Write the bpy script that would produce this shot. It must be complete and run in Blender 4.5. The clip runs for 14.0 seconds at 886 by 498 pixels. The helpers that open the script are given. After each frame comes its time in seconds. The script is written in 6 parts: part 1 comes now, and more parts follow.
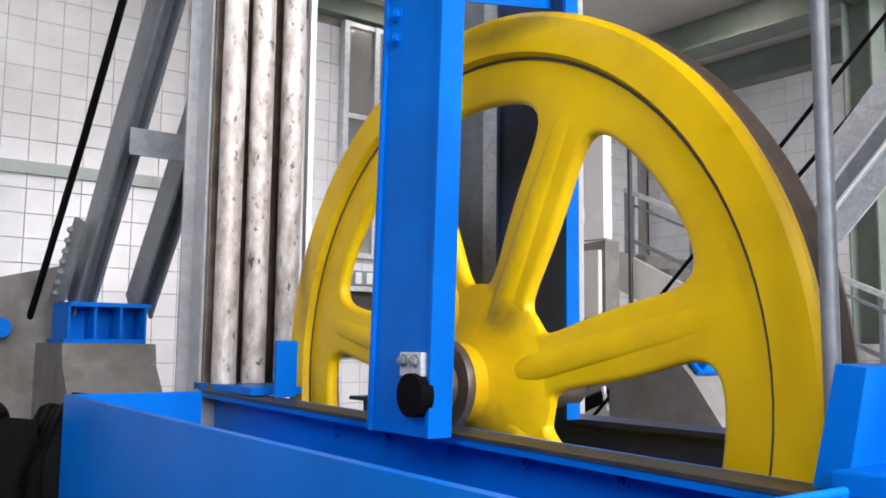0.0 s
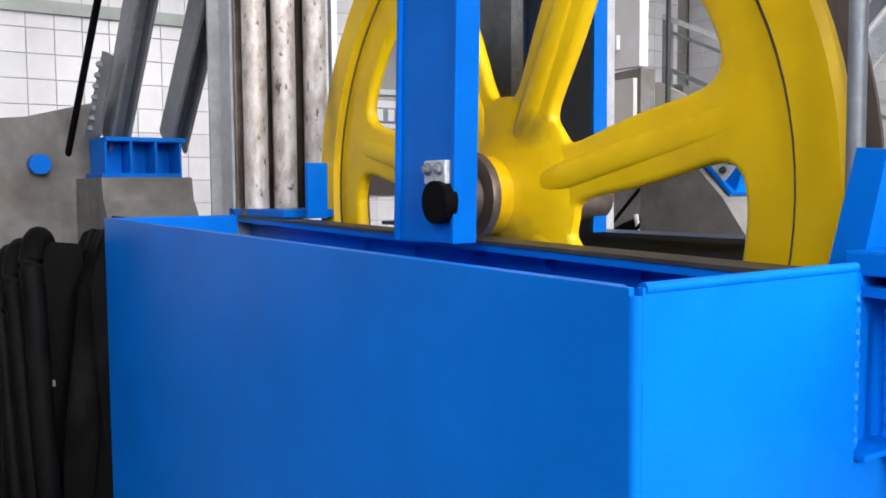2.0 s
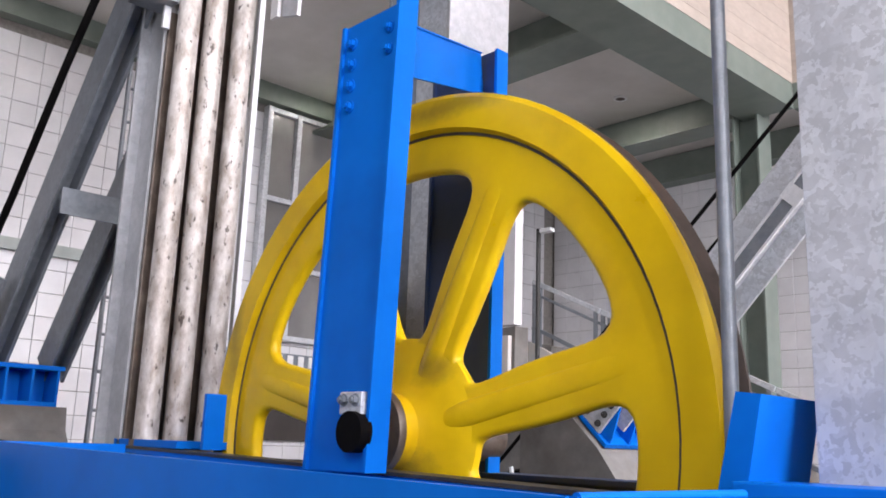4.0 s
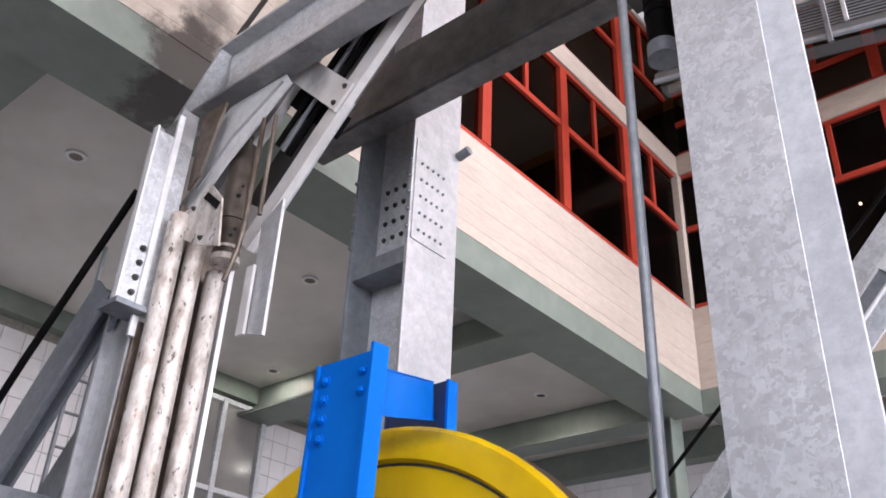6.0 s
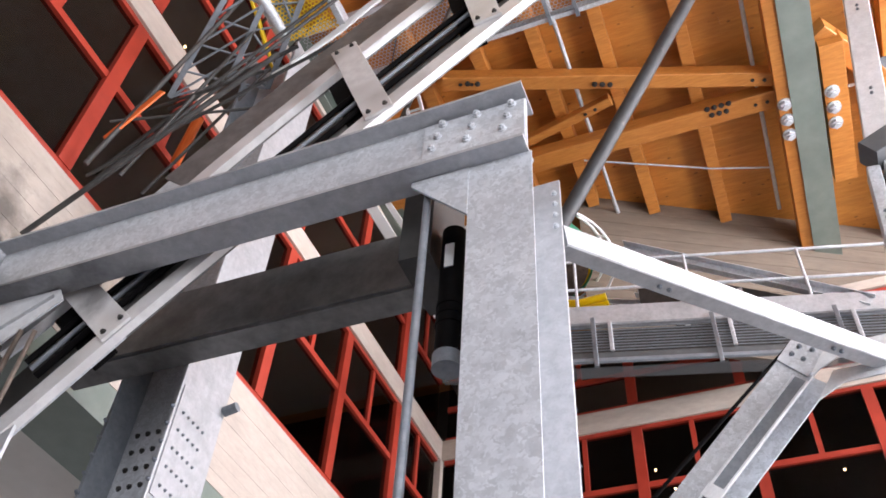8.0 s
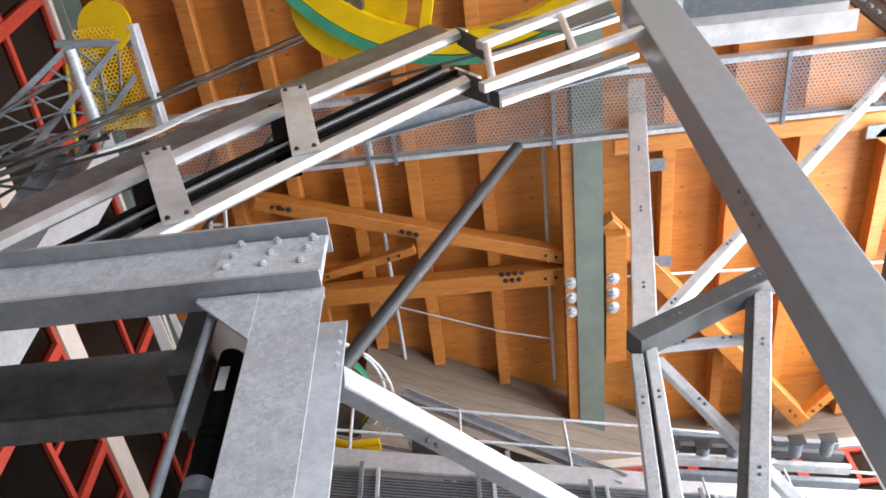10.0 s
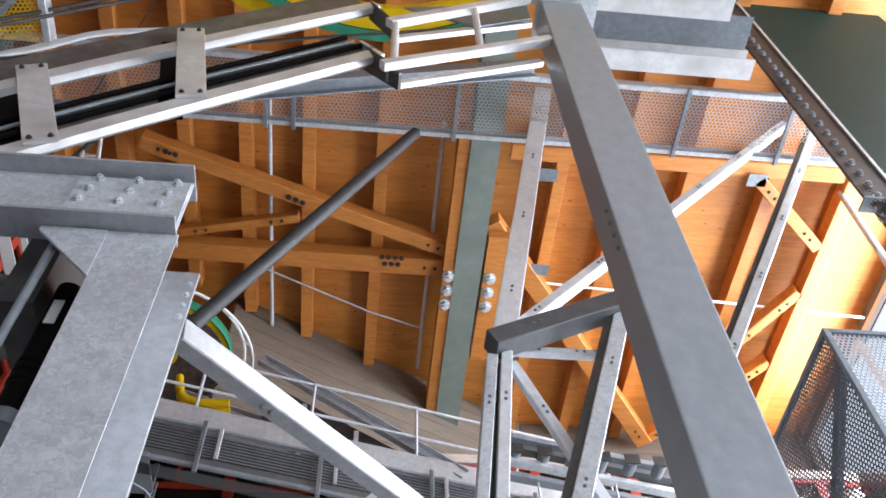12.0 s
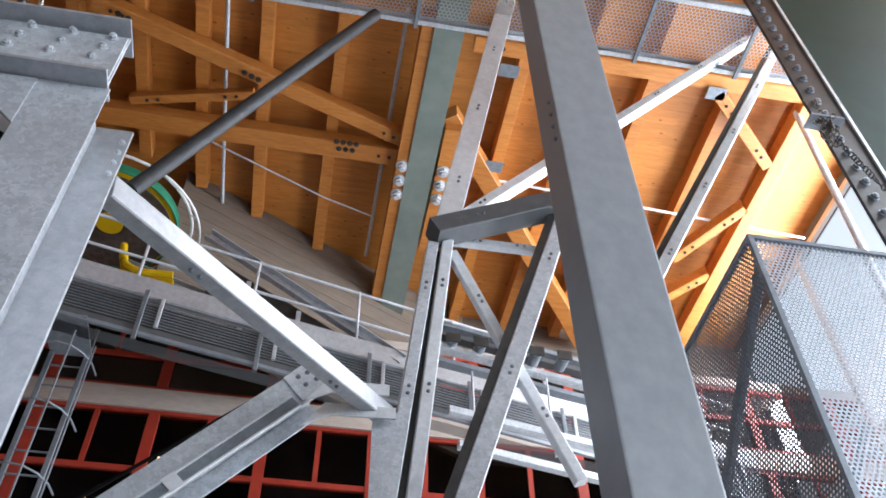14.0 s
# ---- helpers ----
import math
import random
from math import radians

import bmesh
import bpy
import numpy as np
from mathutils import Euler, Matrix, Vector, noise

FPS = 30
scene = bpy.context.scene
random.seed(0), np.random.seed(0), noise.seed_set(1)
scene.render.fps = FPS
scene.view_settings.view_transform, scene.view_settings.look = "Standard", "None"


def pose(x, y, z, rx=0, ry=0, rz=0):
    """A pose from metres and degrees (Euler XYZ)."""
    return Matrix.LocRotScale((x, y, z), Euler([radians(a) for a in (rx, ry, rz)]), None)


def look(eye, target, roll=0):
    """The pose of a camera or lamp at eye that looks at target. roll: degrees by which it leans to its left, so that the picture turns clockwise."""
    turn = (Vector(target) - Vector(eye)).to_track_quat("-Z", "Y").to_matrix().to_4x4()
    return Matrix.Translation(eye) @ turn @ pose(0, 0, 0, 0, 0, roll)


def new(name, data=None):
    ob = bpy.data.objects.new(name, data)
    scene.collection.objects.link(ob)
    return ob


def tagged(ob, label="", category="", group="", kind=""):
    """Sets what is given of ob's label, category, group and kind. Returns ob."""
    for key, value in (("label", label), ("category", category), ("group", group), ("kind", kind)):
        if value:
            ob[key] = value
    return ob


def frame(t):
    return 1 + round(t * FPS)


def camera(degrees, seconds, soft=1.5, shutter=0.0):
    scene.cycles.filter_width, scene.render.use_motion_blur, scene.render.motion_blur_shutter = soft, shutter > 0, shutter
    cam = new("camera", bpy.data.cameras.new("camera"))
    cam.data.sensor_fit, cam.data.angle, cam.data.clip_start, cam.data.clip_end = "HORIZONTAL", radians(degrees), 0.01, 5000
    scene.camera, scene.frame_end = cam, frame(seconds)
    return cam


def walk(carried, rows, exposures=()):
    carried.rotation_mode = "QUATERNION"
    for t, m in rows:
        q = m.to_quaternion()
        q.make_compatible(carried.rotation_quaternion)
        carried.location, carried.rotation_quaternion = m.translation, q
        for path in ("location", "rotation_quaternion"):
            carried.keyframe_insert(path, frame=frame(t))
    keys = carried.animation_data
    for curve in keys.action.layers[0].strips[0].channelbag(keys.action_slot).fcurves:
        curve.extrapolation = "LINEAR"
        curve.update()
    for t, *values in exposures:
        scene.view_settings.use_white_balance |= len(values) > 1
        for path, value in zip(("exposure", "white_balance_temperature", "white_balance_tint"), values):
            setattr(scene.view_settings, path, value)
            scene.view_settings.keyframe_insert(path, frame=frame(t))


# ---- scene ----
FOV = 53.18
cam = camera(FOV, 14.0, soft=1.7)
walk(cam, [
    (0.0, pose(-0.274, 0.478, 1.625, 96.09, -0.62, 52.74)),
    (0.5, pose(-0.241, 0.483, 1.617, 94.57, -0.75, 54.93)),
    (1.0, pose(-0.209, 0.487, 1.581, 91.63, -0.60, 55.27)),
    (1.5, pose(-0.221, 0.499, 1.538, 87.96, 0.03, 55.26)),
    (2.0, pose(-0.239, 0.503, 1.515, 86.06, 0.41, 55.15)),
    (2.2, pose(-0.241, 0.501, 1.506, 85.98, 0.36, 55.12)),
    (4.3, pose(-0.148, 0.201, 1.428, 105.16, -2.74, 45.87)),
    (4.5, pose(-0.099, 0.164, 1.421, 106.64, -2.87, 46.86)),
    (5.0, pose(-0.046, 0.050, 1.423, 110.32, -2.68, 46.28)),
    (5.5, pose(-0.057, -0.060, 1.484, 114.86, -1.97, 42.86)),
    (6.0, pose(-0.061, -0.149, 1.549, 120.28, -2.36, 40.16)),
    (6.5, pose(-0.064, -0.193, 1.638, 124.76, -3.44, 36.06)),
    (7.0, pose(-0.114, -0.192, 1.659, 129.89, -3.42, 32.55)),
    (7.5, pose(-0.090, -0.165, 1.719, 133.81, -3.70, 26.87)),
    (8.0, pose(-0.051, -0.171, 1.741, 137.20, -2.95, 21.71)),
    (8.5, pose(-0.040, -0.181, 1.751, 140.62, -1.56, 17.73)),
    (9.0, pose(-0.013, -0.221, 1.715, 143.45, -0.28, 13.87)),
    (9.2, pose(-0.018, -0.211, 1.721, 144.37, 0.20, 12.20)),
    (11.3, pose(0.101, -0.187, 1.747, 146.48, 1.65, -1.22)),
    (11.5, pose(0.120, -0.188, 1.744, 146.24, 1.73, -2.17)),
    (12.0, pose(0.160, -0.167, 1.739, 144.71, 1.55, -5.64)),
    (12.5, pose(0.215, -0.128, 1.715, 142.55, 1.46, -7.45)),
    (13.0, pose(0.258, -0.098, 1.691, 139.03, 1.13, -9.44)),
    (13.5, pose(0.287, -0.119, 1.651, 137.77, 1.06, -10.04)),
    (14.0, pose(0.312, -0.130, 1.658, 137.99, 0.83, -10.52)),
], exposures=[(0.0, 0.1, 6500, 11), (2.0, 0.08, 6500, 10), (4.3, -0.02, 6450, 17), (7.5, -0.08, 6400, 16), (9.0, -0.15, 6350, 11), (11.5, -0.53, 6050, 9), (12.5, -0.60, 5900, 8), (14.0, -0.75, 5850, 7)])

# ---- world and lights ----
world = bpy.data.worlds.new("sky")
scene.world = world
world.use_nodes = True
sky = world.node_tree.nodes.new("ShaderNodeTexSky")
sky.sky_type = 'NISHITA'
sky.sun_disc = False
sky.sun_elevation = radians(38)
sky.sun_rotation = radians(100)
world.node_tree.links.new(sky.outputs[0], world.node_tree.nodes["Background"].inputs[0])
world.node_tree.nodes["Background"].inputs[1].default_value = 0.12


def lamp(name, eye, target, energy, w, h, color):
    d = bpy.data.lights.new(name, 'AREA')
    d.shape, d.size, d.size_y, d.energy, d.color = 'RECTANGLE', w, h, energy, color
    ob = new(name, d)
    ob.matrix_world = look(eye, target)
    return ob


sun = new("sun", bpy.data.lights.new("sun", 'SUN'))
sun.data.energy, sun.data.angle, sun.data.color = 2.5, radians(0.5), (1.0, 0.95, 0.86)
sun.matrix_world = look((20, -3.5, 18), (0, 0, 2))
lamp("east_high_window_daylight", (8.3, 6.0, 11.2), (0, 6.0, 10.9), 2500, 10.0, 3.0, (0.98, 0.98, 1.0))
lamp("east_window_daylight", (8.3, 3.4, 5.1), (0, 3.4, 2.6), 2700, 12.6, 5.0, (0.96, 0.97, 1.0))
# Fill from an assumed window, out of view, for the south-facing sides.
lamp("south_window_daylight", (3.0, -6.0, 6.8), (1.2, 4.0, 2.2), 580, 7.0, 4.2, (0.96, 0.97, 1.0))

CENTRE, BACK = Vector((-0.08, -0.12, 1.58)), 1.17    # the gallery side of the hall is laid out about this point


def set_back(p):
    return CENTRE + (Vector(p) - CENTRE) * BACK


# Fill lamps added at the downlights to brighten the space below.
for lx, ly in ((-6.07, 8.63), (-6.17, 4.79), (-8.25, 2.14), (-8.1, 8.9), (-8.3, 6.13), (-6.14, 2.24)):
    d = bpy.data.lights.new("downlight_bulb", 'AREA')
    d.shape, d.size, d.energy, d.color = 'DISK', 0.11, 11, (1.0, 0.93, 0.84)
    p = set_back((lx, ly, 5.625))
    new("downlight_bulb", d).matrix_world = look(p, p - Vector((0, 0.0, 5.0)))


# ---- materials ----
def mat(name):
    m = bpy.data.materials.new(name)
    m.use_nodes = True
    return m, m.node_tree, m.node_tree.nodes["Principled BSDF"]


def node(nt, kind, **kw):
    n = nt.nodes.new(kind)
    for k, v in kw.items():
        n.inputs[k.replace("_", " ")].default_value = v
    return n


def coords(nt):
    return nt.nodes.new("ShaderNodeNewGeometry").outputs["Position"]


def surface(name, c1, c2, scale=6.0, rough=0.5, metal=0.0, stain=None, stain_scale=1.2, stain_amount=0.35,
            bump=0.15, bump_scale=60.0, stretch=(1, 1, 1), random_piece=0.0, spec=0.5, stain_band=(0.5, 0.72)):
    """Two-scale mottled surface in world space: grain, broad stains, fine relief."""
    m, nt, b = mat(name)
    mp = nt.nodes.new("ShaderNodeMapping")
    mp.inputs["Scale"].default_value = stretch
    nt.links.new(coords(nt), mp.inputs["Vector"])
    n1 = node(nt, "ShaderNodeTexNoise", Scale=scale, Detail=6.0, Roughness=0.6)
    n2 = node(nt, "ShaderNodeTexNoise", Scale=stain_scale, Detail=4.0, Roughness=0.55)
    n3 = node(nt, "ShaderNodeTexNoise", Scale=bump_scale, Detail=3.0)
    for n in (n1, n2, n3):
        nt.links.new(mp.outputs[0], n.inputs["Vector"])
    r1 = nt.nodes.new("ShaderNodeValToRGB")
    r1.color_ramp.elements[0].position, r1.color_ramp.elements[0].color = 0.35, (*c1, 1)
    r1.color_ramp.elements[1].position, r1.color_ramp.elements[1].color = 0.65, (*c2, 1)
    nt.links.new(n1.outputs[0], r1.inputs[0])
    r2 = nt.nodes.new("ShaderNodeMapRange")
    r2.inputs["From Min"].default_value, r2.inputs["From Max"].default_value = stain_band
    r2.inputs["To Max"].default_value = stain_amount
    nt.links.new(n2.outputs[0], r2.inputs["Value"])
    mx = nt.nodes.new("ShaderNodeMixRGB")
    mx.inputs[2].default_value = (*(stain or tuple(0.55 * x for x in c1)), 1)
    nt.links.new(r2.outputs[0], mx.inputs[0])
    nt.links.new(r1.outputs[0], mx.inputs[1])
    out = mx.outputs[0]
    if random_piece:
        oi = nt.nodes.new("ShaderNodeObjectInfo")
        geo = nt.nodes.new("ShaderNodeNewGeometry")
        ad = nt.nodes.new("ShaderNodeMath")
        ad.operation = 'ADD'
        nt.links.new(oi.outputs["Random"], ad.inputs[0])
        nt.links.new(geo.outputs["Random Per Island"], ad.inputs[1])
        fr = nt.nodes.new("ShaderNodeMath")
        fr.operation = 'FRACT'
        nt.links.new(ad.outputs[0], fr.inputs[0])
        mr = nt.nodes.new("ShaderNodeMapRange")
        mr.inputs["To Min"].default_value, mr.inputs["To Max"].default_value = 1 - random_piece, 1 + random_piece
        nt.links.new(fr.outputs[0], mr.inputs["Value"])
        hs = nt.nodes.new("ShaderNodeHueSaturation")
        nt.links.new(mr.outputs[0], hs.inputs["Value"])
        nt.links.new(out, hs.inputs["Color"])
        out = hs.outputs[0]
    nt.links.new(out, b.inputs["Base Color"])
    rr = nt.nodes.new("ShaderNodeMapRange")
    rr.inputs["To Min"].default_value, rr.inputs["To Max"].default_value = max(0.03, rough - 0.12), min(1, rough + 0.12)
    nt.links.new(n1.outputs[0], rr.inputs["Value"])
    nt.links.new(rr.outputs[0], b.inputs["Roughness"])
    b.inputs["Metallic"].default_value = metal
    b.inputs["Specular IOR Level"].default_value = spec
    bp = nt.nodes.new("ShaderNodeBump")
    bp.inputs["Strength"].default_value, bp.inputs["Distance"].default_value = bump, 0.004
    nt.links.new(n3.outputs[0], bp.inputs["Height"])
    nt.links.new(bp.outputs[0], b.inputs["Normal"])
    return m


GALV = surface("galvanized_steel", (0.52, 0.54, 0.57), (0.61, 0.63, 0.66), 9, 0.42, 0.2, (0.42, 0.44, 0.47), 1.7, 0.5, 0.05, 30)
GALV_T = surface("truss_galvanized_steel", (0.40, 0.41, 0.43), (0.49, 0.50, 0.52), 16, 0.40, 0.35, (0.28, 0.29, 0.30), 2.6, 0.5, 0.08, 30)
# Galvanized steel lightened for members that strong window light strikes.
GALV_B = surface("lit_galvanized_steel", (0.68, 0.69, 0.71), (0.78, 0.79, 0.81), 14, 0.40, 0.15, (0.50, 0.50, 0.51), 2.6, 0.5, 0.08, 30)
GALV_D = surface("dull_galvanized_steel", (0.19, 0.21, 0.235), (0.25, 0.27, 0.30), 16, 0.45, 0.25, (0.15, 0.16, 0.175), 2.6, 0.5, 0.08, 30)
STEEL_K = surface("dark_steel", (0.030, 0.029, 0.028), (0.058, 0.055, 0.052), 9, 0.5, 0.15, (0.02, 0.017, 0.014), 2.5, 0.7, 0.1, 50)
STEEL_G = surface("mottled_grey_steel", (0.12, 0.115, 0.112), (0.20, 0.195, 0.19), 9, 0.42, 0.25, (0.04, 0.034, 0.028), 2.2, 0.6, 0.1, 50)
OILY = surface("oil_soaked_brown_steel", (0.065, 0.050, 0.042), (0.12, 0.098, 0.082), 12, 0.38, 0.4, (0.02, 0.016, 0.014), 3, 0.8, 0.3, 40)
STEEL_W = surface("bright_worn_steel", (0.66, 0.65, 0.65), (0.80, 0.79, 0.79), 12, 0.38, 0.3, (0.30, 0.27, 0.24), 3.0, 0.6, 0.1, 50)
RAIL = surface("worn_rail_steel", (0.34, 0.29, 0.25), (0.70, 0.66, 0.63), 15, 0.42, 0.15, (0.06, 0.042, 0.034), 32, 0.9, 0.3, 60, (1, 1, 0.5), stain_band=(0.60, 0.68))
RUSTY = surface("oily_brown_steel", (0.10, 0.075, 0.06), (0.2, 0.16, 0.13), 12, 0.45, 0.4, (0.03, 0.022, 0.018), 3, 0.8, 0.3, 40)
BLUE = surface("blue_gloss_paint", (0.001, 0.135, 0.57), (0.001, 0.155, 0.65), 3, 0.34, 0.0, (0.001, 0.08, 0.40), 1.6, 0.4, 0.05, 18, spec=0.06)
# The same blue with shade behind the wheel put into the colour.
BLUE_D = surface("shaded_dark_blue_paint", (0.012, 0.03, 0.10), (0.022, 0.045, 0.13), 6, 0.5, 0.0, (0.03, 0.03, 0.04), 2, 0.6, 0.1, 40)
YELLOW = surface("yellow_gloss_paint", (0.74, 0.47, 0.003), (0.82, 0.54, 0.004), 4, 0.32, 0.0, (0.50, 0.29, 0.006), 2.4, 0.45, 0.05, 20, spec=0.3)
GREEN = surface("grey_green_paint", (0.17, 0.205, 0.18), (0.21, 0.245, 0.215), 4, 0.5, 0.0, (0.12, 0.14, 0.125), 1.2, 0.4, 0.05, 30)
GREEN_D = surface("dark_green_paint", (0.018, 0.034, 0.027), (0.026, 0.046, 0.036), 4, 0.6, 0.0, (0.014, 0.026, 0.02), 1.2, 0.4, 0.05, 30, spec=0.1)
RED = surface("red_painted_frame", (0.34, 0.034, 0.018), (0.41, 0.046, 0.024), 6, 0.45, 0.0, (0.21, 0.024, 0.016), 2, 0.5, 0.05, 40)
CREAM = surface("cream_cladding", (0.47, 0.405, 0.35), (0.54, 0.47, 0.41), 7, 0.6, 0.0, (0.36, 0.30, 0.25), 1.1, 0.4, 0.1, 40, (1, 1, 3))
SOFFIT = surface("soffit_panel", (0.62, 0.59, 0.56), (0.69, 0.66, 0.63), 2, 0.75, 0.0, (0.48, 0.455, 0.42), 0.7, 0.4, 0.08, 60)
TILE = surface("white_glazed_tile", (0.70, 0.69, 0.71), (0.77, 0.76, 0.78), 3, 0.22, 0.0, (0.62, 0.60, 0.61), 1.0, 0.4, 0.02, 10, random_piece=0.04)
GROUT = surface("dark_grout", (0.22, 0.20, 0.19), (0.30, 0.28, 0.26), 20, 0.85, 0.0, None, 2, 0.4, 0.2, 90)
CONC = surface("weathered_concrete", (0.144, 0.138, 0.131), (0.216, 0.206, 0.194), 5, 0.8, 0.0, (0.10, 0.085, 0.07), 2.2, 0.8, 0.35, 35)
FLOORM = surface("dusty_concrete_floor", (0.13, 0.125, 0.12), (0.19, 0.185, 0.175), 3, 0.7, 0.0, (0.13, 0.12, 0.11), 0.9, 0.6, 0.25, 30)
WOOD = surface("larch_timber", (0.48, 0.175, 0.03), (0.60, 0.24, 0.05), 5, 0.5, 0.0, (0.33, 0.10, 0.015), 1.3, 0.5, 0.15, 25, (1, 6, 6), 0.10)
DECK = surface("larch_boards", (0.45, 0.165, 0.024), (0.56, 0.225, 0.04), 4, 0.52, 0.0, (0.34, 0.105, 0.013), 1.0, 0.4, 0.15, 25, (1, 7, 7), 0.09)
GABLE = surface("pale_wood_boards", (0.14, 0.108, 0.082), (0.19, 0.15, 0.115), 4, 0.6, 0.0, (0.105, 0.08, 0.06), 1.0, 0.4, 0.15, 25, (1, 1, 7), 0.10)
# Assumed wall colour, kept dark to hold bounced light down.
SHED = surface("dark_painted_wall", (0.13, 0.135, 0.13), (0.17, 0.175, 0.17), 3, 0.8, 0.0, None, 0.8, 0.4, 0.1, 30)
COLUMN = surface("scuffed_grey_paint", (0.26, 0.275, 0.29), (0.31, 0.325, 0.34), 5, 0.34, 0.0, (0.36, 0.37, 0.39), 3.0, 0.45, 0.06, 30, (2.2, 1, 1.6), stain_band=(0.60, 0.76))
BLACK = surface("black_rubber", (0.003, 0.0027, 0.003), (0.006, 0.0055, 0.0056), 8, 0.62, 0.0, (0.014, 0.0125, 0.0115), 4, 0.5, 0.4, 25, (1, 1, 0.5), spec=0.05, stain_band=(0.58, 0.7))
TYRE = surface("brown_rim_lining", (0.06, 0.042, 0.032), (0.10, 0.072, 0.056), 12, 0.6, 0.0, (0.03, 0.02, 0.015), 3, 0.6, 0.2, 40)
WHITE = surface("white_paint", (0.72, 0.72, 0.72), (0.80, 0.80, 0.80), 4, 0.4, 0.0, (0.6, 0.6, 0.6), 1.5, 0.3, 0.03, 30)
# Near-black colour stands in for the darkness of unlit rooms.
DARKROOM = surface("unlit_interior", (0.04, 0.033, 0.03), (0.07, 0.058, 0.052), 1.2, 0.8)
ORANGE = surface("orange_plastic", (0.75, 0.14, 0.02), (0.80, 0.17, 0.03), 5, 0.4)
PIPE = surface("flaking_dark_pipe_paint", (0.030, 0.031, 0.034), (0.045, 0.047, 0.05), 10, 0.5, 0.0, (0.14, 0.13, 0.12), 7.0, 0.5, 0.1, 40, spec=0.3, stain_band=(0.64, 0.72))
BARGREY = surface("dark_grey_steel", (0.075, 0.08, 0.085), (0.10, 0.105, 0.11), 8, 0.45, 0.0, (0.17, 0.17, 0.18), 4.0, 0.4, 0.06, 40, stain_band=(0.6, 0.75))
PALE = surface("pale_green_rail_paint", (0.36, 0.40, 0.38), (0.42, 0.46, 0.44), 5, 0.5, 0.0, (0.28, 0.30, 0.28), 1.5, 0.4, 0.05, 40)
MIRRORED = surface("dim_reflecting_pane", (0.20, 0.19, 0.185), (0.25, 0.24, 0.23), 1.5, 0.14, 0.0, None, 0.8, 0.3, 0.0, 10, spec=0.9)
GREENP = surface("green_rubber_rim", (0.03, 0.22, 0.12), (0.05, 0.30, 0.17), 6, 0.5)


def glass_mat(name, tint, rough):
    m, nt, b = mat(name)
    b.inputs["Base Color"].default_value = (*tint, 1)
    b.inputs["Roughness"].default_value = rough
    b.inputs["Transmission Weight"].default_value = 1.0
    b.inputs["IOR"].default_value = 1.08
    return m


GLASS = glass_mat("tinted_glass", (0.42, 0.39, 0.38), 0.03)


def glow(name, color, strength):
    m, nt, b = mat(name)
    b.inputs["Base Color"].default_value = (*color, 1)
    b.inputs["Emission Color"].default_value = (*color, 1)
    b.inputs["Emission Strength"].default_value = strength
    return m


OVERCAST = glow("bright_overcast_sky", (0.93, 0.96, 1.0), 1.3)
BULB = glow("warm_lamp", (1.0, 0.72, 0.35), 18.0)
TUBE = glow("fluorescent_tube", (0.95, 0.98, 1.0), 14.0)


def perforated(name, color, pitch, hole, axes, metal=0.4):
    """Sheet with a hexagonal field of round holes, in the plane of the two axes."""
    m, nt, b = mat(name)
    b.inputs["Base Color"].default_value = (*color, 1)
    b.inputs["Metallic"].default_value, b.inputs["Roughness"].default_value = metal, 0.45
    sp = nt.nodes.new("ShaderNodeSeparateXYZ")
    nt.links.new(coords(nt), sp.inputs[0])

    def math_(op, a, c=None):
        n = nt.nodes.new("ShaderNodeMath")
        n.operation = op
        for i, v in enumerate((a, c)):
            if v is None:
                continue
            if isinstance(v, (int, float)):
                n.inputs[i].default_value = v
            else:
                nt.links.new(v, n.inputs[i])
        return n.outputs[0]
    u, v = sp.outputs[axes[0]], sp.outputs[axes[1]]

    def cell(off):
        a = math_('SUBTRACT', math_('FRACT', math_('ADD', math_('DIVIDE', u, pitch), off + 100)), 0.5)
        c = math_('SUBTRACT', math_('FRACT', math_('ADD', math_('DIVIDE', v, pitch * 1.732), off + 100)), 0.5)
        c = math_('MULTIPLY', c, 1.732)
        return math_('SQRT', math_('ADD', math_('MULTIPLY', a, a), math_('MULTIPLY', c, c)))
    d = math_('MINIMUM', cell(0.0), cell(0.5))
    mask = math_('LESS_THAN', d, hole)
    tr = nt.nodes.new("ShaderNodeBsdfTransparent")
    mix = nt.nodes.new("ShaderNodeMixShader")
    nt.links.new(mask, mix.inputs[0])
    nt.links.new(b.outputs[0], mix.inputs[1])
    nt.links.new(tr.outputs[0], mix.inputs[2])
    nt.links.new(mix.outputs[0], nt.nodes["Material Output"].inputs[0])
    return m


# One sheet in two greys: shade on the side, backlight on the front.
PERF_X = perforated("perforated_sheet_shaded_side", (0.14, 0.155, 0.18), 0.028, 0.33, ("Y", "Z"))
PERF_Y = perforated("perforated_sheet_lit_front", (0.45, 0.48, 0.53), 0.028, 0.33, ("X", "Z"))
MESH_Z = perforated("expanded_metal_floor", (0.50, 0.51, 0.52), 0.052, 0.45, ("X", "Y"))
GRATE = perforated("fine_walkway_grating", (0.17, 0.18, 0.19), 0.026, 0.38, ("X", "Y"))


